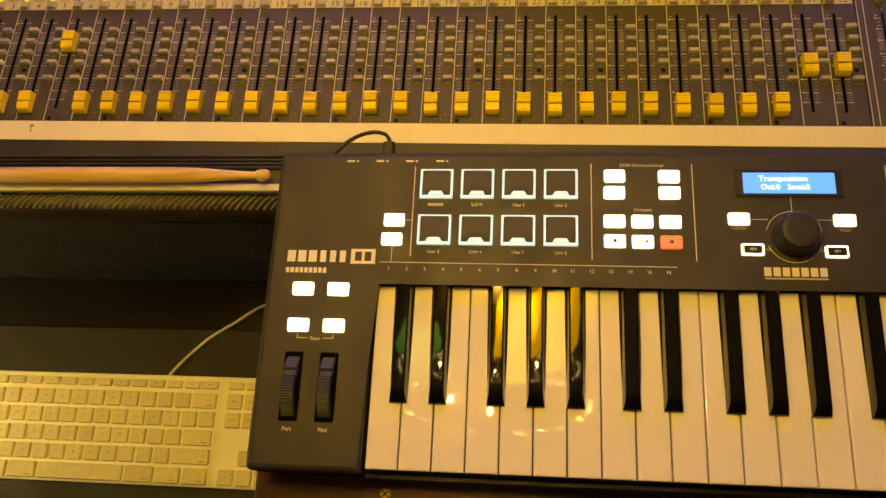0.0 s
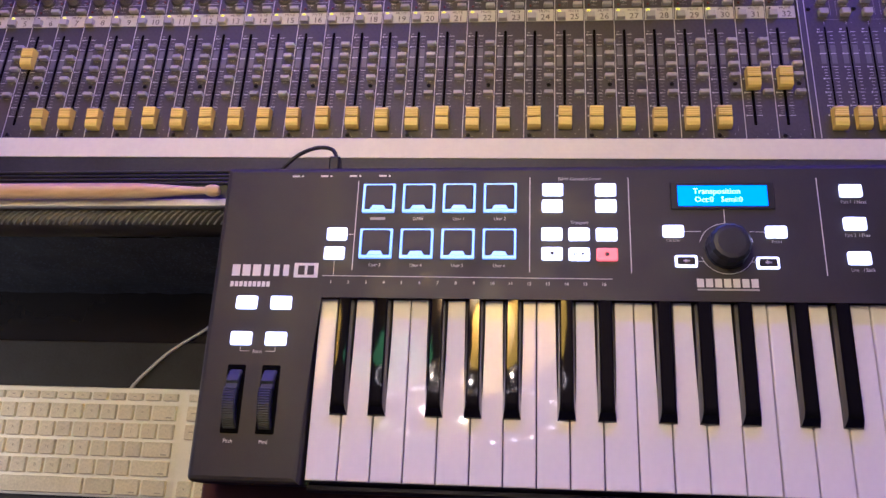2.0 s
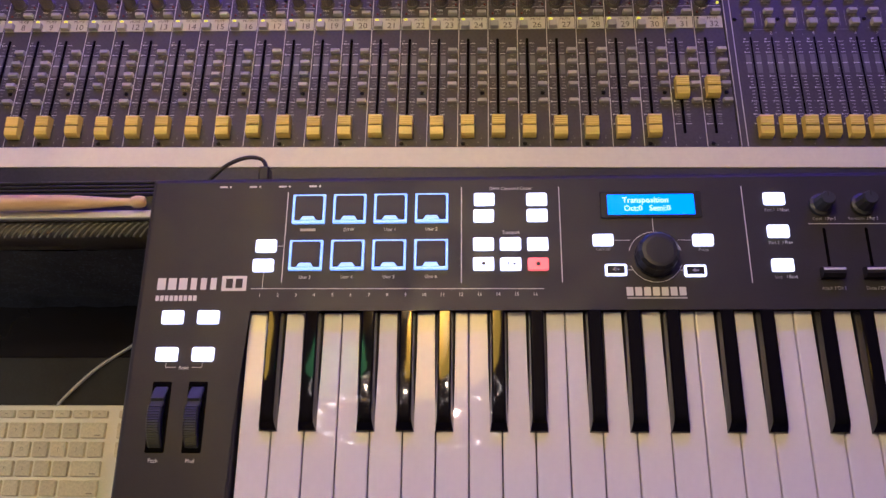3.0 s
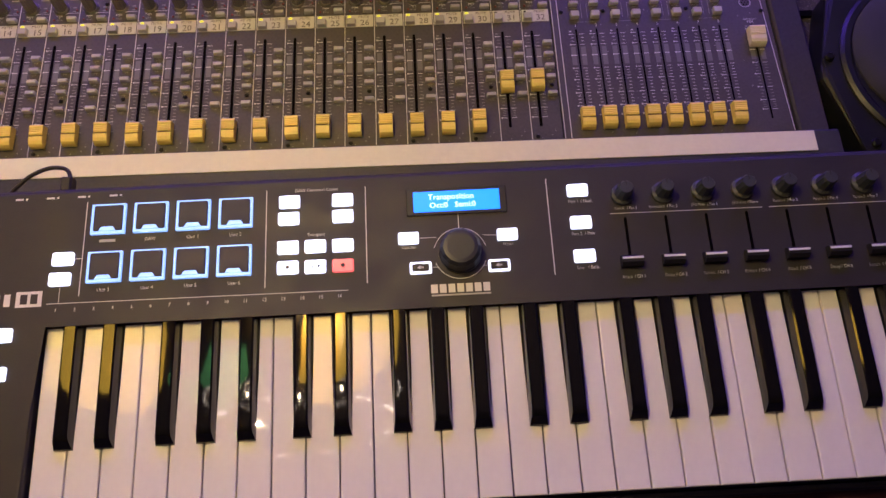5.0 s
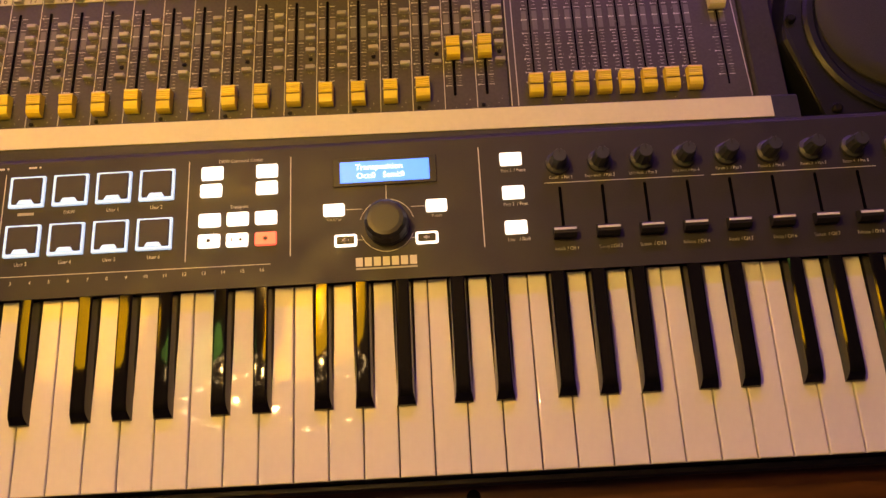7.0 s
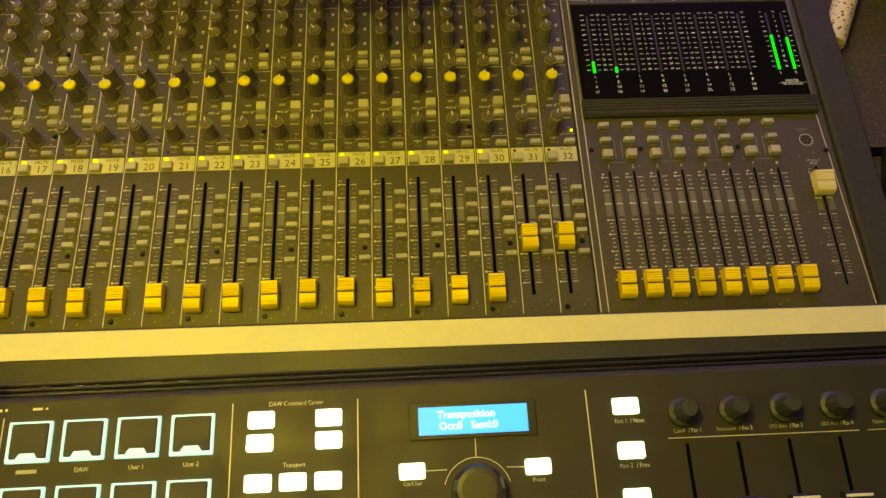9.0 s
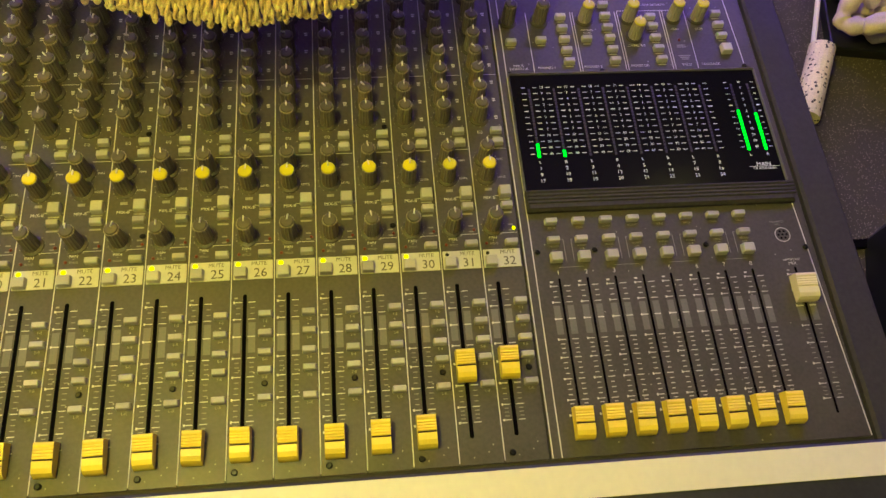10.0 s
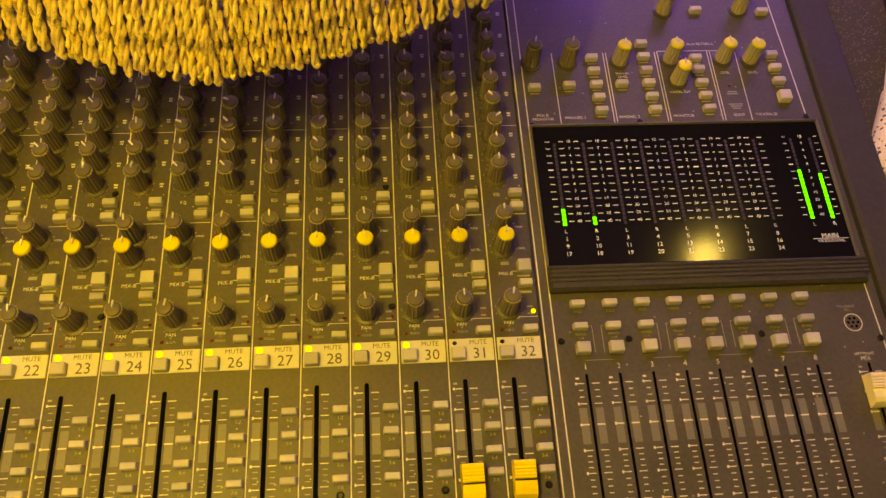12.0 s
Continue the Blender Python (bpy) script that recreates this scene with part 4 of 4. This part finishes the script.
# pads
face = finish("pad_face", slab(bmesh.new(), 0, 0.0006, 0.0215, 0.0205, 0, 0.0026, 0.0012, 0.0005, 2), M_PADFACE)
bm = bmesh.new()
for cx, cy, w, d in ((0, 0.01125, 0.0255, 0.0015), (0, -0.0108, 0.0255, 0.0024), (-0.0119, 0, 0.0017, 0.0215), (0.0119, 0, 0.0017, 0.0215)):
    slab(bm, cx, cy, w, d, 0, 0.0022, 0.0006, 0.0003, 2)
for v in (prism([(-0.0062, -0.0096), (0.0062, -0.0096), (0.0042, -0.0066), (-0.0042, -0.0066)], 0.0020, 0.0030),):
    tmp = bpy.data.meshes.new("tab")
    v.to_mesh(tmp)
    bm.from_mesh(tmp)
    bpy.data.meshes.remove(tmp)
    v.free()
pad_frame = finish("lit_frame", bm, M_LITPAD)
for i in range(8):
    x, y = 0.1272 + 0.0318 * (i % 4), (0.2190, 0.1812)[i // 4]
    p = part("pad", face, None, synth, "dark rubber pad with lit frame", at=(x, y, PZ))
    part("lit_frame", pad_frame, None, p, "glowing pale blue frame")


def lit_button(x, y, w=0.0150, d=0.0098, material=M_LITBTN, name="button", glyph=""):
    bm = slab(bmesh.new(), 0, 0, w, d, 0, 0.0022, 0.0014, 0.0007, 3)
    b = part(name, bm, material, synth, "lit button", at=(x, y, PZ))
    if glyph:
        g = Print(0.0024)
        if glyph == "stop":
            g.bar(0, 0, 0.0028, 0.0026)
        elif glyph == "play":
            g.bar(-0.0036, 0, 0.0009, 0.0032).bar(-0.0018, 0, 0.0009, 0.0032).line(-0.0006, -0.0018, 0.0008, 0.0018, 0.0005).quad([(0.0018, -0.0017), (0.0044, 0), (0.0018, 0.0017)])
        elif glyph == "rec":
            g.disc(0, 0, 0.0017)
        elif glyph == "loop":
            g.bar(0, 0.0013, 0.0060, 0.0004).bar(0, -0.0013, 0.0060, 0.0004).bar(-0.003, 0, 0.0004, 0.0026).bar(0.003, 0, 0.0004, 0.0026)
        else:
            g.text(glyph, 0, 0, 0.0036, 0.9)
        part("glyph", g.mesh("glyph", M_BTN if material is M_LITBTN and glyph not in ("stop", "play") else M_INK), None, b)
    return b


for x, y in ((0.0300, 0.1330), (0.0570, 0.1330), (0.0290, 0.1050), (0.0560, 0.1050)):
    lit_button(x, y, 0.0162, 0.0102)
lit_button(0.0960, 0.1890, 0.0158, 0.0100)
lit_button(0.0950, 0.1733, 0.0158, 0.0100)
for x, y, s in ((0.2630, 0.2258, "Save"), (0.2625, 0.2122, "Punch"), (0.3032, 0.2255, "Undo"), (0.3032, 0.2122, "Metro"), (0.2622, 0.1892, "loop"), (0.2825, 0.1892, "<<"), (0.3030, 0.1890, ">>"), (0.2622, 0.1735, "stop"), (0.2825, 0.1732, "play")):
    lit_button(x, y, 0.0156, 0.0100, M_LITBTN, "button", s)
lit_button(0.3030, 0.1730, 0.0156, 0.0100, M_LITRED, "record_button", "rec")
lit_button(0.3520, 0.1918, 0.0152, 0.0092)
lit_button(0.4260, 0.1912, 0.0152, 0.0092)
for x in (0.4820,):
    for y in (0.2240, 0.1978, 0.1712):
        lit_button(x, y, 0.0158, 0.0098)
for x, y in ((0.3602, 0.1682), (0.4182, 0.1672)):
    b = part("arrow_button", slab(bmesh.new(), 0, 0, 0.0160, 0.0090, 0, 0.0018, 0.0014, 0.0006, 3), M_LITBTN, synth, "lit outlined button", at=(x, y, PZ))
    part("button_face", slab(bmesh.new(), 0, 0, 0.0128, 0.0060, 0.0012, 0.0021, 0.0008, 0.0002, 2), M_KLDARK, b)
    part("glyph", Print(0.0023).bar(0, 0, 0.0045, 0.0012).quad([(-0.0010, -0.0016), (0.0018, 0), (-0.0010, 0.0016)]).mesh("glyph", M_KLPRINT), None, b)

# display
lcd = part("display", box(0.3515, 0.4275, 0.2095, 0.2315, PZ - 0.001, PZ + 0.0012, 0.001, 0.0004), M_KLDARK, synth, "black framed display")
part("lit_screen", box(0.3568, 0.4222, 0.2120, 0.2285, PZ + 0.0008, PZ + 0.0016, 0.0004, 0.0002), M_LCD, lcd, "glowing blue screen")
part("display_text", Print(PZ + 0.0019).text("Transposition", 0.3855, 0.2235, 0.0064, 0.98).text("Oct:0   Semi:0", 0.3865, 0.2168, 0.0062, 0.98).mesh("display_text", M_LCDTEXT), None, lcd)
# big encoder
enc = part("encoder_knob", lathe([(0.0160, 0), (0.0160, 0.003), (0.0155, 0.004), (0.0150, 0.0135), (0.0128, 0.0165), (0.0100, 0.0169)], 14), M_ENCODER, synth, "large faceted black knob", at=(0.3900, 0.1785, PZ), smooth=False)
# small knobs and sliders
kb = finish("rotary_knob", lathe([(0.0088, 0), (0.0086, 0.0030), (0.0066, 0.0042), (0.0056, 0.0150), (0.0046, 0.0165)], 20, 0.0004, 2, 3), M_WHEEL)
kt = finish("pointer", slab(bmesh.new(), 0, 0.003, 0.0010, 0.0036, 0.0160, 0.0168, 0.0002, 0.0001, 1), M_KLBODY)
slotm = finish("slider_slot", box(-0.0011, 0.0011, -0.0165, 0.0165, PZ - 0.0010, PZ + 0.0003, 0.001, 0.0001), M_SLOT)
capm = finish("slider_cap", profile_x([(-0.0052, 0.001), (-0.0048, 0.0052), (-0.0026, 0.0078), (0.0012, 0.0080), (0.0026, 0.0066), (0.0032, 0.001)], -0.0080, 0.0080), M_KLDARK)
capl = finish("cap_line", slab(bmesh.new(), 0, 0.0004, 0.0158, 0.0017, 0.0076, 0.0083, 0.0003, 0.0001, 1), M_SLIDER)
for i, x in enumerate(KX):
    k = part("rotary_knob", kb, None, synth, at=(x, 0.2185, PZ))
    part("pointer", kt, None, k)
    part("slider_slot", slotm, None, synth, at=(x, 0.1840, 0))
    c = part("slider_cap", capm, None, synth, "black slider cap with white line", at=(x, 0.1655, PZ))
    part("cap_line", capl, None, c)
# wheels
for x in (0.0282, 0.0548):
    # a flat plate whose black paints the dark of the well
    well = part("wheel_well", box(x - 0.0070, x + 0.0070, 0.0345, 0.0850, PZ - 0.002, PZ + 0.0003, 0.001, 0.0001), M_SLOT, synth)
    bm = bmesh.new()
    prev = None
    for k in range(73):
        a = radians(18 + 144 * k / 72)
        r = 0.0262 + (0.0006 if (k % 2 and k < 44) else 0) - (0.0022 if 44 < k < 50 else 0)
        y, z = 0.0597 - r * math.cos(a), 0.0335 + r * math.sin(a) * 0.86
        ring = [bm.verts.new((x - 0.0050, y, z - 0.0012)), bm.verts.new((x - 0.0040, y, z)), bm.verts.new((x + 0.0040, y, z)), bm.verts.new((x + 0.0050, y, z - 0.0012)), bm.verts.new((x, 0.0597, 0.026))]
        if prev:
            for q in range(5):
                bm.faces.new((prev[q], prev[(q + 1) % 5], ring[(q + 1) % 5], ring[q]))
        prev = ring
    part("wheel", bm, M_WHEEL, synth, "ribbed rubber wheel")
# cable at the back
cab = thing("usb_cable", (0.060, 0.262, 0.02), "black cable plugged into the keyboard's back", "cable")
o = Vector((0.060, 0.262, 0.02))
part("lead", tube([p - o for p in curve_through([(0.028, 0.2495, 0.018), (0.036, 0.258, 0.019), (0.050, 0.270, 0.021), (0.066, 0.276, 0.022), (0.079, 0.274, 0.022), (0.0845, 0.264, 0.024)], 8)], 0.0017, 8), M_CABLEB, cab, smooth=True)
part("plug", box(0.0795 - o.x, 0.0885 - o.x, 0.2465 - o.y, 0.2640 - o.y, 0.0225 - o.z, 0.0315 - o.z, 0.001, 0.0015), M_KLDARK, cab)

# ---------------------------------------------------------------- computer keyboard
AZ = -0.200
ak = thing("computer_keyboard", (0, 0, -0.209), "slim aluminium computer keyboard with yellowed white keys", "keyboard")
part("body", box(-0.408, 0.020, -0.0095, 0.1035, 0.0, 0.0062, 0.004, 0.0012, 4), M_ALU, ak, "pale aluminium plate")
part("rear_foot", box(-0.400, 0.012, 0.080, 0.098, -0.0005, 0.0005), M_ALU, ak)
U, XR = 0.01905, -0.124
ROWS_K = [
    (0.0940, 0.0082, [1.0357] * 14, ["", "", "", "", "", "", "", "", "", "", "", "", "", ""]),
    (0.0775, 0.0160, [1] * 13 + [1.5], list("`1234567890-=") + [""]),
    (0.0585, 0.0160, [1.5] + [1] * 13, [""] + list("QWERTYUIOP[]") + ["\\"]),
    (0.0395, 0.0160, [1.75] + [1] * 11 + [1.75], [""] + list("ASDFGHJKL;'") + [""]),
    (0.0205, 0.0160, [2.25] + [1] * 10 + [2.25], [""] + list("ZXCVBNM,./") + [""]),
    (0.0012, 0.0165, [1.5, 1.5, 1.75, 5, 1.75, 1.5, 1.5], [""] * 7),
]
KEY_SHAPES = {}
leg = Print(0.0101)


def a_key(cx, cy, w, d, glyph):
    key = (round(w, 5), d)
    if key not in KEY_SHAPES:
        KEY_SHAPES[key] = finish("key", slab(bmesh.new(), 0, 0, w, d, 0.0058, 0.0098, 0.0016, 0.0005, 3, 0.0004), M_AKEY)
    part("key", KEY_SHAPES[key], None, ak, at=(cx, cy, rng.uniform(-0.0001, 0.0001)))
    if glyph:
        leg.text(glyph, cx, cy, 0.0052)


for y, d, widths, glyphs in ROWS_K:
    x = XR - U * sum(widths)
    for w, g in zip(widths, glyphs):
        a_key(x + U * w / 2, y, U * w - 0.0030, d, g)
        if not g and w > 1.2 and w < 4:
            leg.bar(x + U * w - 0.0085, y - 0.0050, 0.0065, 0.0012)
        elif not g and d < 0.01:
            leg.bar(x + U * w / 2, y, 0.0030, 0.0009)
        x += U * w
for k in range(3):
    x = -0.1055 + U * k
    a_key(x, 0.0940, 0.0160, 0.0082, "")
    for y in (0.0775, 0.0585):
        a_key(x, y, 0.0160, 0.0160, "")
        leg.bar(x, y, 0.0060, 0.0010)
    a_key(x, 0.0012, 0.0160, 0.0160, "")
    leg.disc(x, 0.0012, 0.0012, 3)
a_key(-0.1055 + U, 0.0205, 0.0160, 0.0160, "")
tagged(part("legend", leg.mesh("legend", M_LEGEND), None, ak), kind="stuff")
kc = thing("keyboard_cable", (-0.183, 0.103, -0.205), "thin white cable of the computer keyboard", "cable")
o = Vector((-0.183, 0.103, -0.205))
part("lead", tube([p - o for p in curve_through([(-0.183, 0.101, -0.205), (-0.180, 0.108, -0.206), (-0.165, 0.126, -0.207), (-0.145, 0.145, -0.207), (-0.120, 0.163, -0.209), (-0.085, 0.185, -0.2095), (-0.03, 0.195, -0.2095)], 8)], 0.0018, 8), M_CABLEW, kc, smooth=True)

# ---------------------------------------------------------------- drumstick
ds = thing("drumstick", (-0.2, 0.2425, 0.0062), "pale wooden drumstick lying in the fluted tray", "drumstick")
prof = [(0.0018, 0.1795), (0.0042, 0.1785), (0.0053, 0.1755), (0.0054, 0.1715), (0.0045, 0.1682), (0.0031, 0.1665), (0.0034, 0.158), (0.0044, 0.144), (0.0056, 0.128), (0.0066, 0.112), (0.0070, 0.085), (0.0070, 0.04), (0.0070, -0.10), (0.0070, -0.222), (0.0055, -0.2275), (0.003, -0.229)]
bm = lathe(prof, 20)
bmesh.ops.rotate(bm, verts=bm.verts, matrix=Matrix.Rotation(radians(90), 3, "Y"))
for v in bm.verts:
    v.co.z += 0.003
part("shaft", bm, M_STICK, ds, smooth=True)

# ---------------------------------------------------------------- fringed lampshade
C0 = Vector((0.318, 0.828))
RAD = 0.262
shade = thing("fringed_lampshade", (C0.x, C0.y, 0.06), "octagonal lampshade with a long gold twisted fringe", "lampshade")
corner = [Vector((RAD * math.cos(radians(-90 + 45 * k)), RAD * math.sin(radians(-90 + 45 * k)))) for k in range(8)]
bm = bmesh.new()
low = [bm.verts.new((c.x * 0.735, c.y * 0.735, 0.110)) for c in corner]
mid = [bm.verts.new((c.x * 0.55, c.y * 0.55, 0.20)) for c in corner]
top = [bm.verts.new((c.x * 0.26, c.y * 0.26, 0.28)) for c in corner]
low2 = [bm.verts.new((c.x * 0.72, c.y * 0.72, 0.110)) for c in corner]
mid2 = [bm.verts.new((c.x * 0.535, c.y * 0.535, 0.197)) for c in corner]
top2 = [bm.verts.new((c.x * 0.245, c.y * 0.245, 0.276)) for c in corner]
for a, b in ((low, mid), (mid, top), (top, top2), (top2, mid2), (mid2, low2), (low2, low)):
    for k in range(8):
        bm.faces.new((a[k], a[(k + 1) % 8], b[(k + 1) % 8], b[k]))
part("shade", bm, M_SHADE, shade, "amber cloth shade")
part("hanger", tube([(0, 0, 0.277), (0, 0, 1.49)], 0.004, 8), M_BRASS, shade)
for k in (0, 2):
    a, b = corner[k] * 0.25, corner[k + 4] * 0.25
    part("spider", tube([(a.x, a.y, 0.278), (b.x, b.y, 0.278)], 0.002, 6), M_BRASS, shade)
STRANDS = []
for v in range(6):
    r2 = random.Random(50 + v)
    ph, ln = r2.uniform(0, 6), 0.146 + r2.uniform(-0.0015, 0.0015)
    bm = bmesh.new()
    steps = 78
    for side in (0, math.pi):
        pts = []
        for k in range(steps + 1):
            z = -ln * k / steps
            a = ph + side + 300 * z
            pts.append((0.00105 * math.cos(a) + 0.0003 * math.sin(z * 40 + ph), 0.00105 * math.sin(a), z))
        tube(pts, 0.00150, 5, bm, lambda i: 1 + 0.13 * math.sin(i * 2.1))
    tube([(0.0013 * math.cos(q), 0, -ln - 0.0022 * math.sin(q)) for q in [math.pi * k / 6 for k in range(7)]], 0.0015, 5, bm)
    STRANDS.append(finish("fringe_strand", bm, M_GOLD, True))
rng = random.Random(21)
for side in range(8):
    a, b = corner[side], corner[(side + 1) % 8]
    near = side in (0, 7)
    n = 43 if near else 26
    for k in range(n):
        p = a.lerp(b, (k + 0.5) / n) * (1.0 + rng.uniform(-0.002, 0.002) - (0.010 if k % 2 == 1 else 0))
        d = min((p - a).length, (p - b).length) if near and (k < n / 2) == (side == 0) else 1.0
        p = p * (1 - 0.048 * math.exp(-(d / 0.045) ** 2))
        out = (a + b).normalized()
        if near:
            out = (out + Vector((0, -1.3))).normalized()
        lean = Vector((out.x * 0.50, out.y * 0.50, -0.866)) + Vector((rng.uniform(-0.002, 0.002), rng.uniform(-0.002, 0.002), 0))
        lean.normalize()
        st = part("fringe_strand", STRANDS[rng.randrange(6)], None, shade, at=Vector((p.x, p.y, -0.010 + rng.uniform(-0.001, 0.001))) - lean * 0.141)
        st.rotation_mode = "QUATERNION"
        st.rotation_quaternion = lean.to_track_quat("-Z", "Y") @ Euler((0, 0, rng.uniform(0, 6.28))).to_quaternion()

# ---------------------------------------------------------------- glass pendant overhead, seen as a reflection in the keys
pend = thing("glass_pendant_lamp", (0.0, 0.50, 0.80), "amber and green stained glass pendant lamp with crystal drops", "lamp")


def glass_piece(name, outline, material, turn, reach):
    """A thin curved pane; outline rows are (angle, share of the way up from the rim to the crown)."""
    def at(a, s, lift):
        r = reach * (1 - s) ** 0.7 + 0.05
        return r * math.cos(a), r * math.sin(a), 0.20 * s + lift
    bm = bmesh.new()
    low = [bm.verts.new(at(turn + a, s, 0)) for a, s in outline]
    high = [bm.verts.new(at(turn + a, s, 0.004)) for a, s in outline]
    n = len(outline)
    bm.faces.new(low)
    bm.faces.new(list(reversed(high)))
    for k in range(n):
        bm.faces.new((low[k], low[(k + 1) % n], high[(k + 1) % n], high[k]))
    part(name, bm, material, pend)


# four large amber petals with green leaves between them, each built of panes from the rim to the tip
PETAL = [(0.06, 0.0), (0.24, 0.08), (0.38, 0.20), (0.36, 0.34), (0.24, 0.50), (0.08, 0.68)]
LEAF = [(0.04, 0.0), (0.20, 0.12), (0.26, 0.26), (0.20, 0.42), (0.10, 0.60)]
for k in range(4):
    turn = math.pi / 2 * k
    for rows, name, glass, ang, reach in ((PETAL, "amber_pane", M_AMBER, turn + math.pi / 4, 0.33), (LEAF, "green_pane", M_GREENGLASS, turn, 0.26)):
        for (a0, s0), (a1, s1) in zip(rows, rows[1:]):
            glass_piece(name, [(-a0, s0), (a0, s0), (a1, s1 - 0.002), (-a1, s1 - 0.002)], glass, ang, reach)
part("crown", lathe([(0.17, 0.150), (0.15, 0.165), (0.10, 0.190), (0.05, 0.21), (0.02, 0.23)], 24), M_BRASS, pend)
part("rod", tube([(0, 0, 0.225), (0, 0, 0.755)], 0.006, 8), M_BRASS, pend)
ring = [(0.14 + 0.16 * math.cos(2 * math.pi * q / 40), -0.340 + 0.050 * math.sin(2 * math.pi * q / 40), 0.055) for q in range(41)]
part("drop_ring", tube(ring, 0.0025, 6), M_BRASS, pend, smooth=True)
rng = random.Random(64)
# the drops glow by themselves so that the keys mirror small sparkles
for k in range(44):
    a = 2 * math.pi * k / 44 + rng.uniform(-0.1, 0.1)
    r, h = rng.uniform(0.0012, 0.0048), rng.uniform(0.008, 0.026)
    drop = lathe([(r * 0.2, 0), (r, h * 0.4), (r * 0.5, h * 0.8), (r * 0.15, h)], 6)
    part("crystal_drop", drop, M_CRYSTAL, pend, "crystal drop with an added glow", at=(0.14 + 0.16 * math.cos(a), -0.340 + 0.050 * math.sin(a), 0.053 - h - rng.uniform(0, 0.02)))

# ---------------------------------------------------------------- beside the console
spk = thing("studio_speaker", (0.852, 0.372, -0.075), "black studio speaker with chamfered shell and round grey grille", "speaker")
SHELL = [(-0.090, 0.083), (-0.110, 0.007), (-0.113, -0.010), (-0.090, -0.087), (-0.060, -0.150), (-0.020, -0.172), (0.200, -0.172), (0.200, 0.110), (-0.050, 0.110)]
part("cabinet", prism(SHELL, 0.0, 0.036, 0.007, 3), M_SPEAKER, spk)
part("surround", lathe([(0.094, 0.034), (0.094, 0.038), (0.091, 0.0405), (0.086, 0.0405), (0.082, 0.037)], 56), M_SPEAKER, spk, "moulded ring round the grille", smooth=False)
part("grille", lathe([(0.0795, 0.036), (0.0785, 0.0395), (0.060, 0.0425), (0.020, 0.0440)], 44), M_MESH, spk, "grey cloth grille", at=(-0.002, 0.010, 0), smooth=True)
for x, y in ((-0.104, 0.009), (-0.080, -0.081), (-0.072, 0.090)):
    part("bolt", lathe([(0.0045, 0.034), (0.0045, 0.0385), (0.003, 0.0400)], 12), M_SCREW, spk, at=(x, y, 0))

rod = thing("wrapped_stick", (0.740, 0.563, -0.066), "stick wrapped in speckled cream paper", "stick")
o = Vector((0.740, 0.563, -0.066))
a, b = Vector((0.740, 0.560, -0.0665)), Vector((0.768, 0.622, -0.060))
part("wrap", tube([a - o, a.lerp(b, 0.3) - o, a.lerp(b, 0.7) - o, b - o], 0.0105, 18), M_ROD, rod, smooth=False)
part("bare_edge", tube([b - o + Vector((-0.008, 0.0, 0)), Vector((0.783, 0.690, -0.055)) - o, Vector((0.800, 0.78, -0.050)) - o], 0.0022, 8), M_WHITEBAR, rod)
bd = thing("black_board", (0.82, 0.68, -0.0745), "flat black board lying on the carpet", "board")
part("sheet", prism([(-0.040, -0.055), (0.09, -0.075), (0.13, 0.18), (-0.012, 0.14)], 0.0, 0.010, 0.001, 1), M_SPEAKER, bd)
rp = thing("cotton_rope", (0.815, 0.652, -0.045), "heap of thick knotted pale cotton rope", "rope")
for k in range(15):
    r2 = random.Random(90 + k)
    c = Vector((r2.uniform(-0.012, 0.05), r2.uniform(-0.025, 0.06), r2.uniform(-0.012, 0.012)))
    t0 = r2.uniform(0, 6.28)
    pts = [c + Vector((0.022 * math.cos(t0 + q * 0.55), 0.015 * math.sin(t0 + q * 0.55), 0.010 * math.sin(q * 0.9 + k))) for q in range(10)]
    part("coil", tube([tuple(p) for p in curve_through(pts, 4)], 0.0070, 10, None, lambda i: 1 + 0.16 * math.sin(i * 1.3)), M_ROPE, rp, smooth=True)
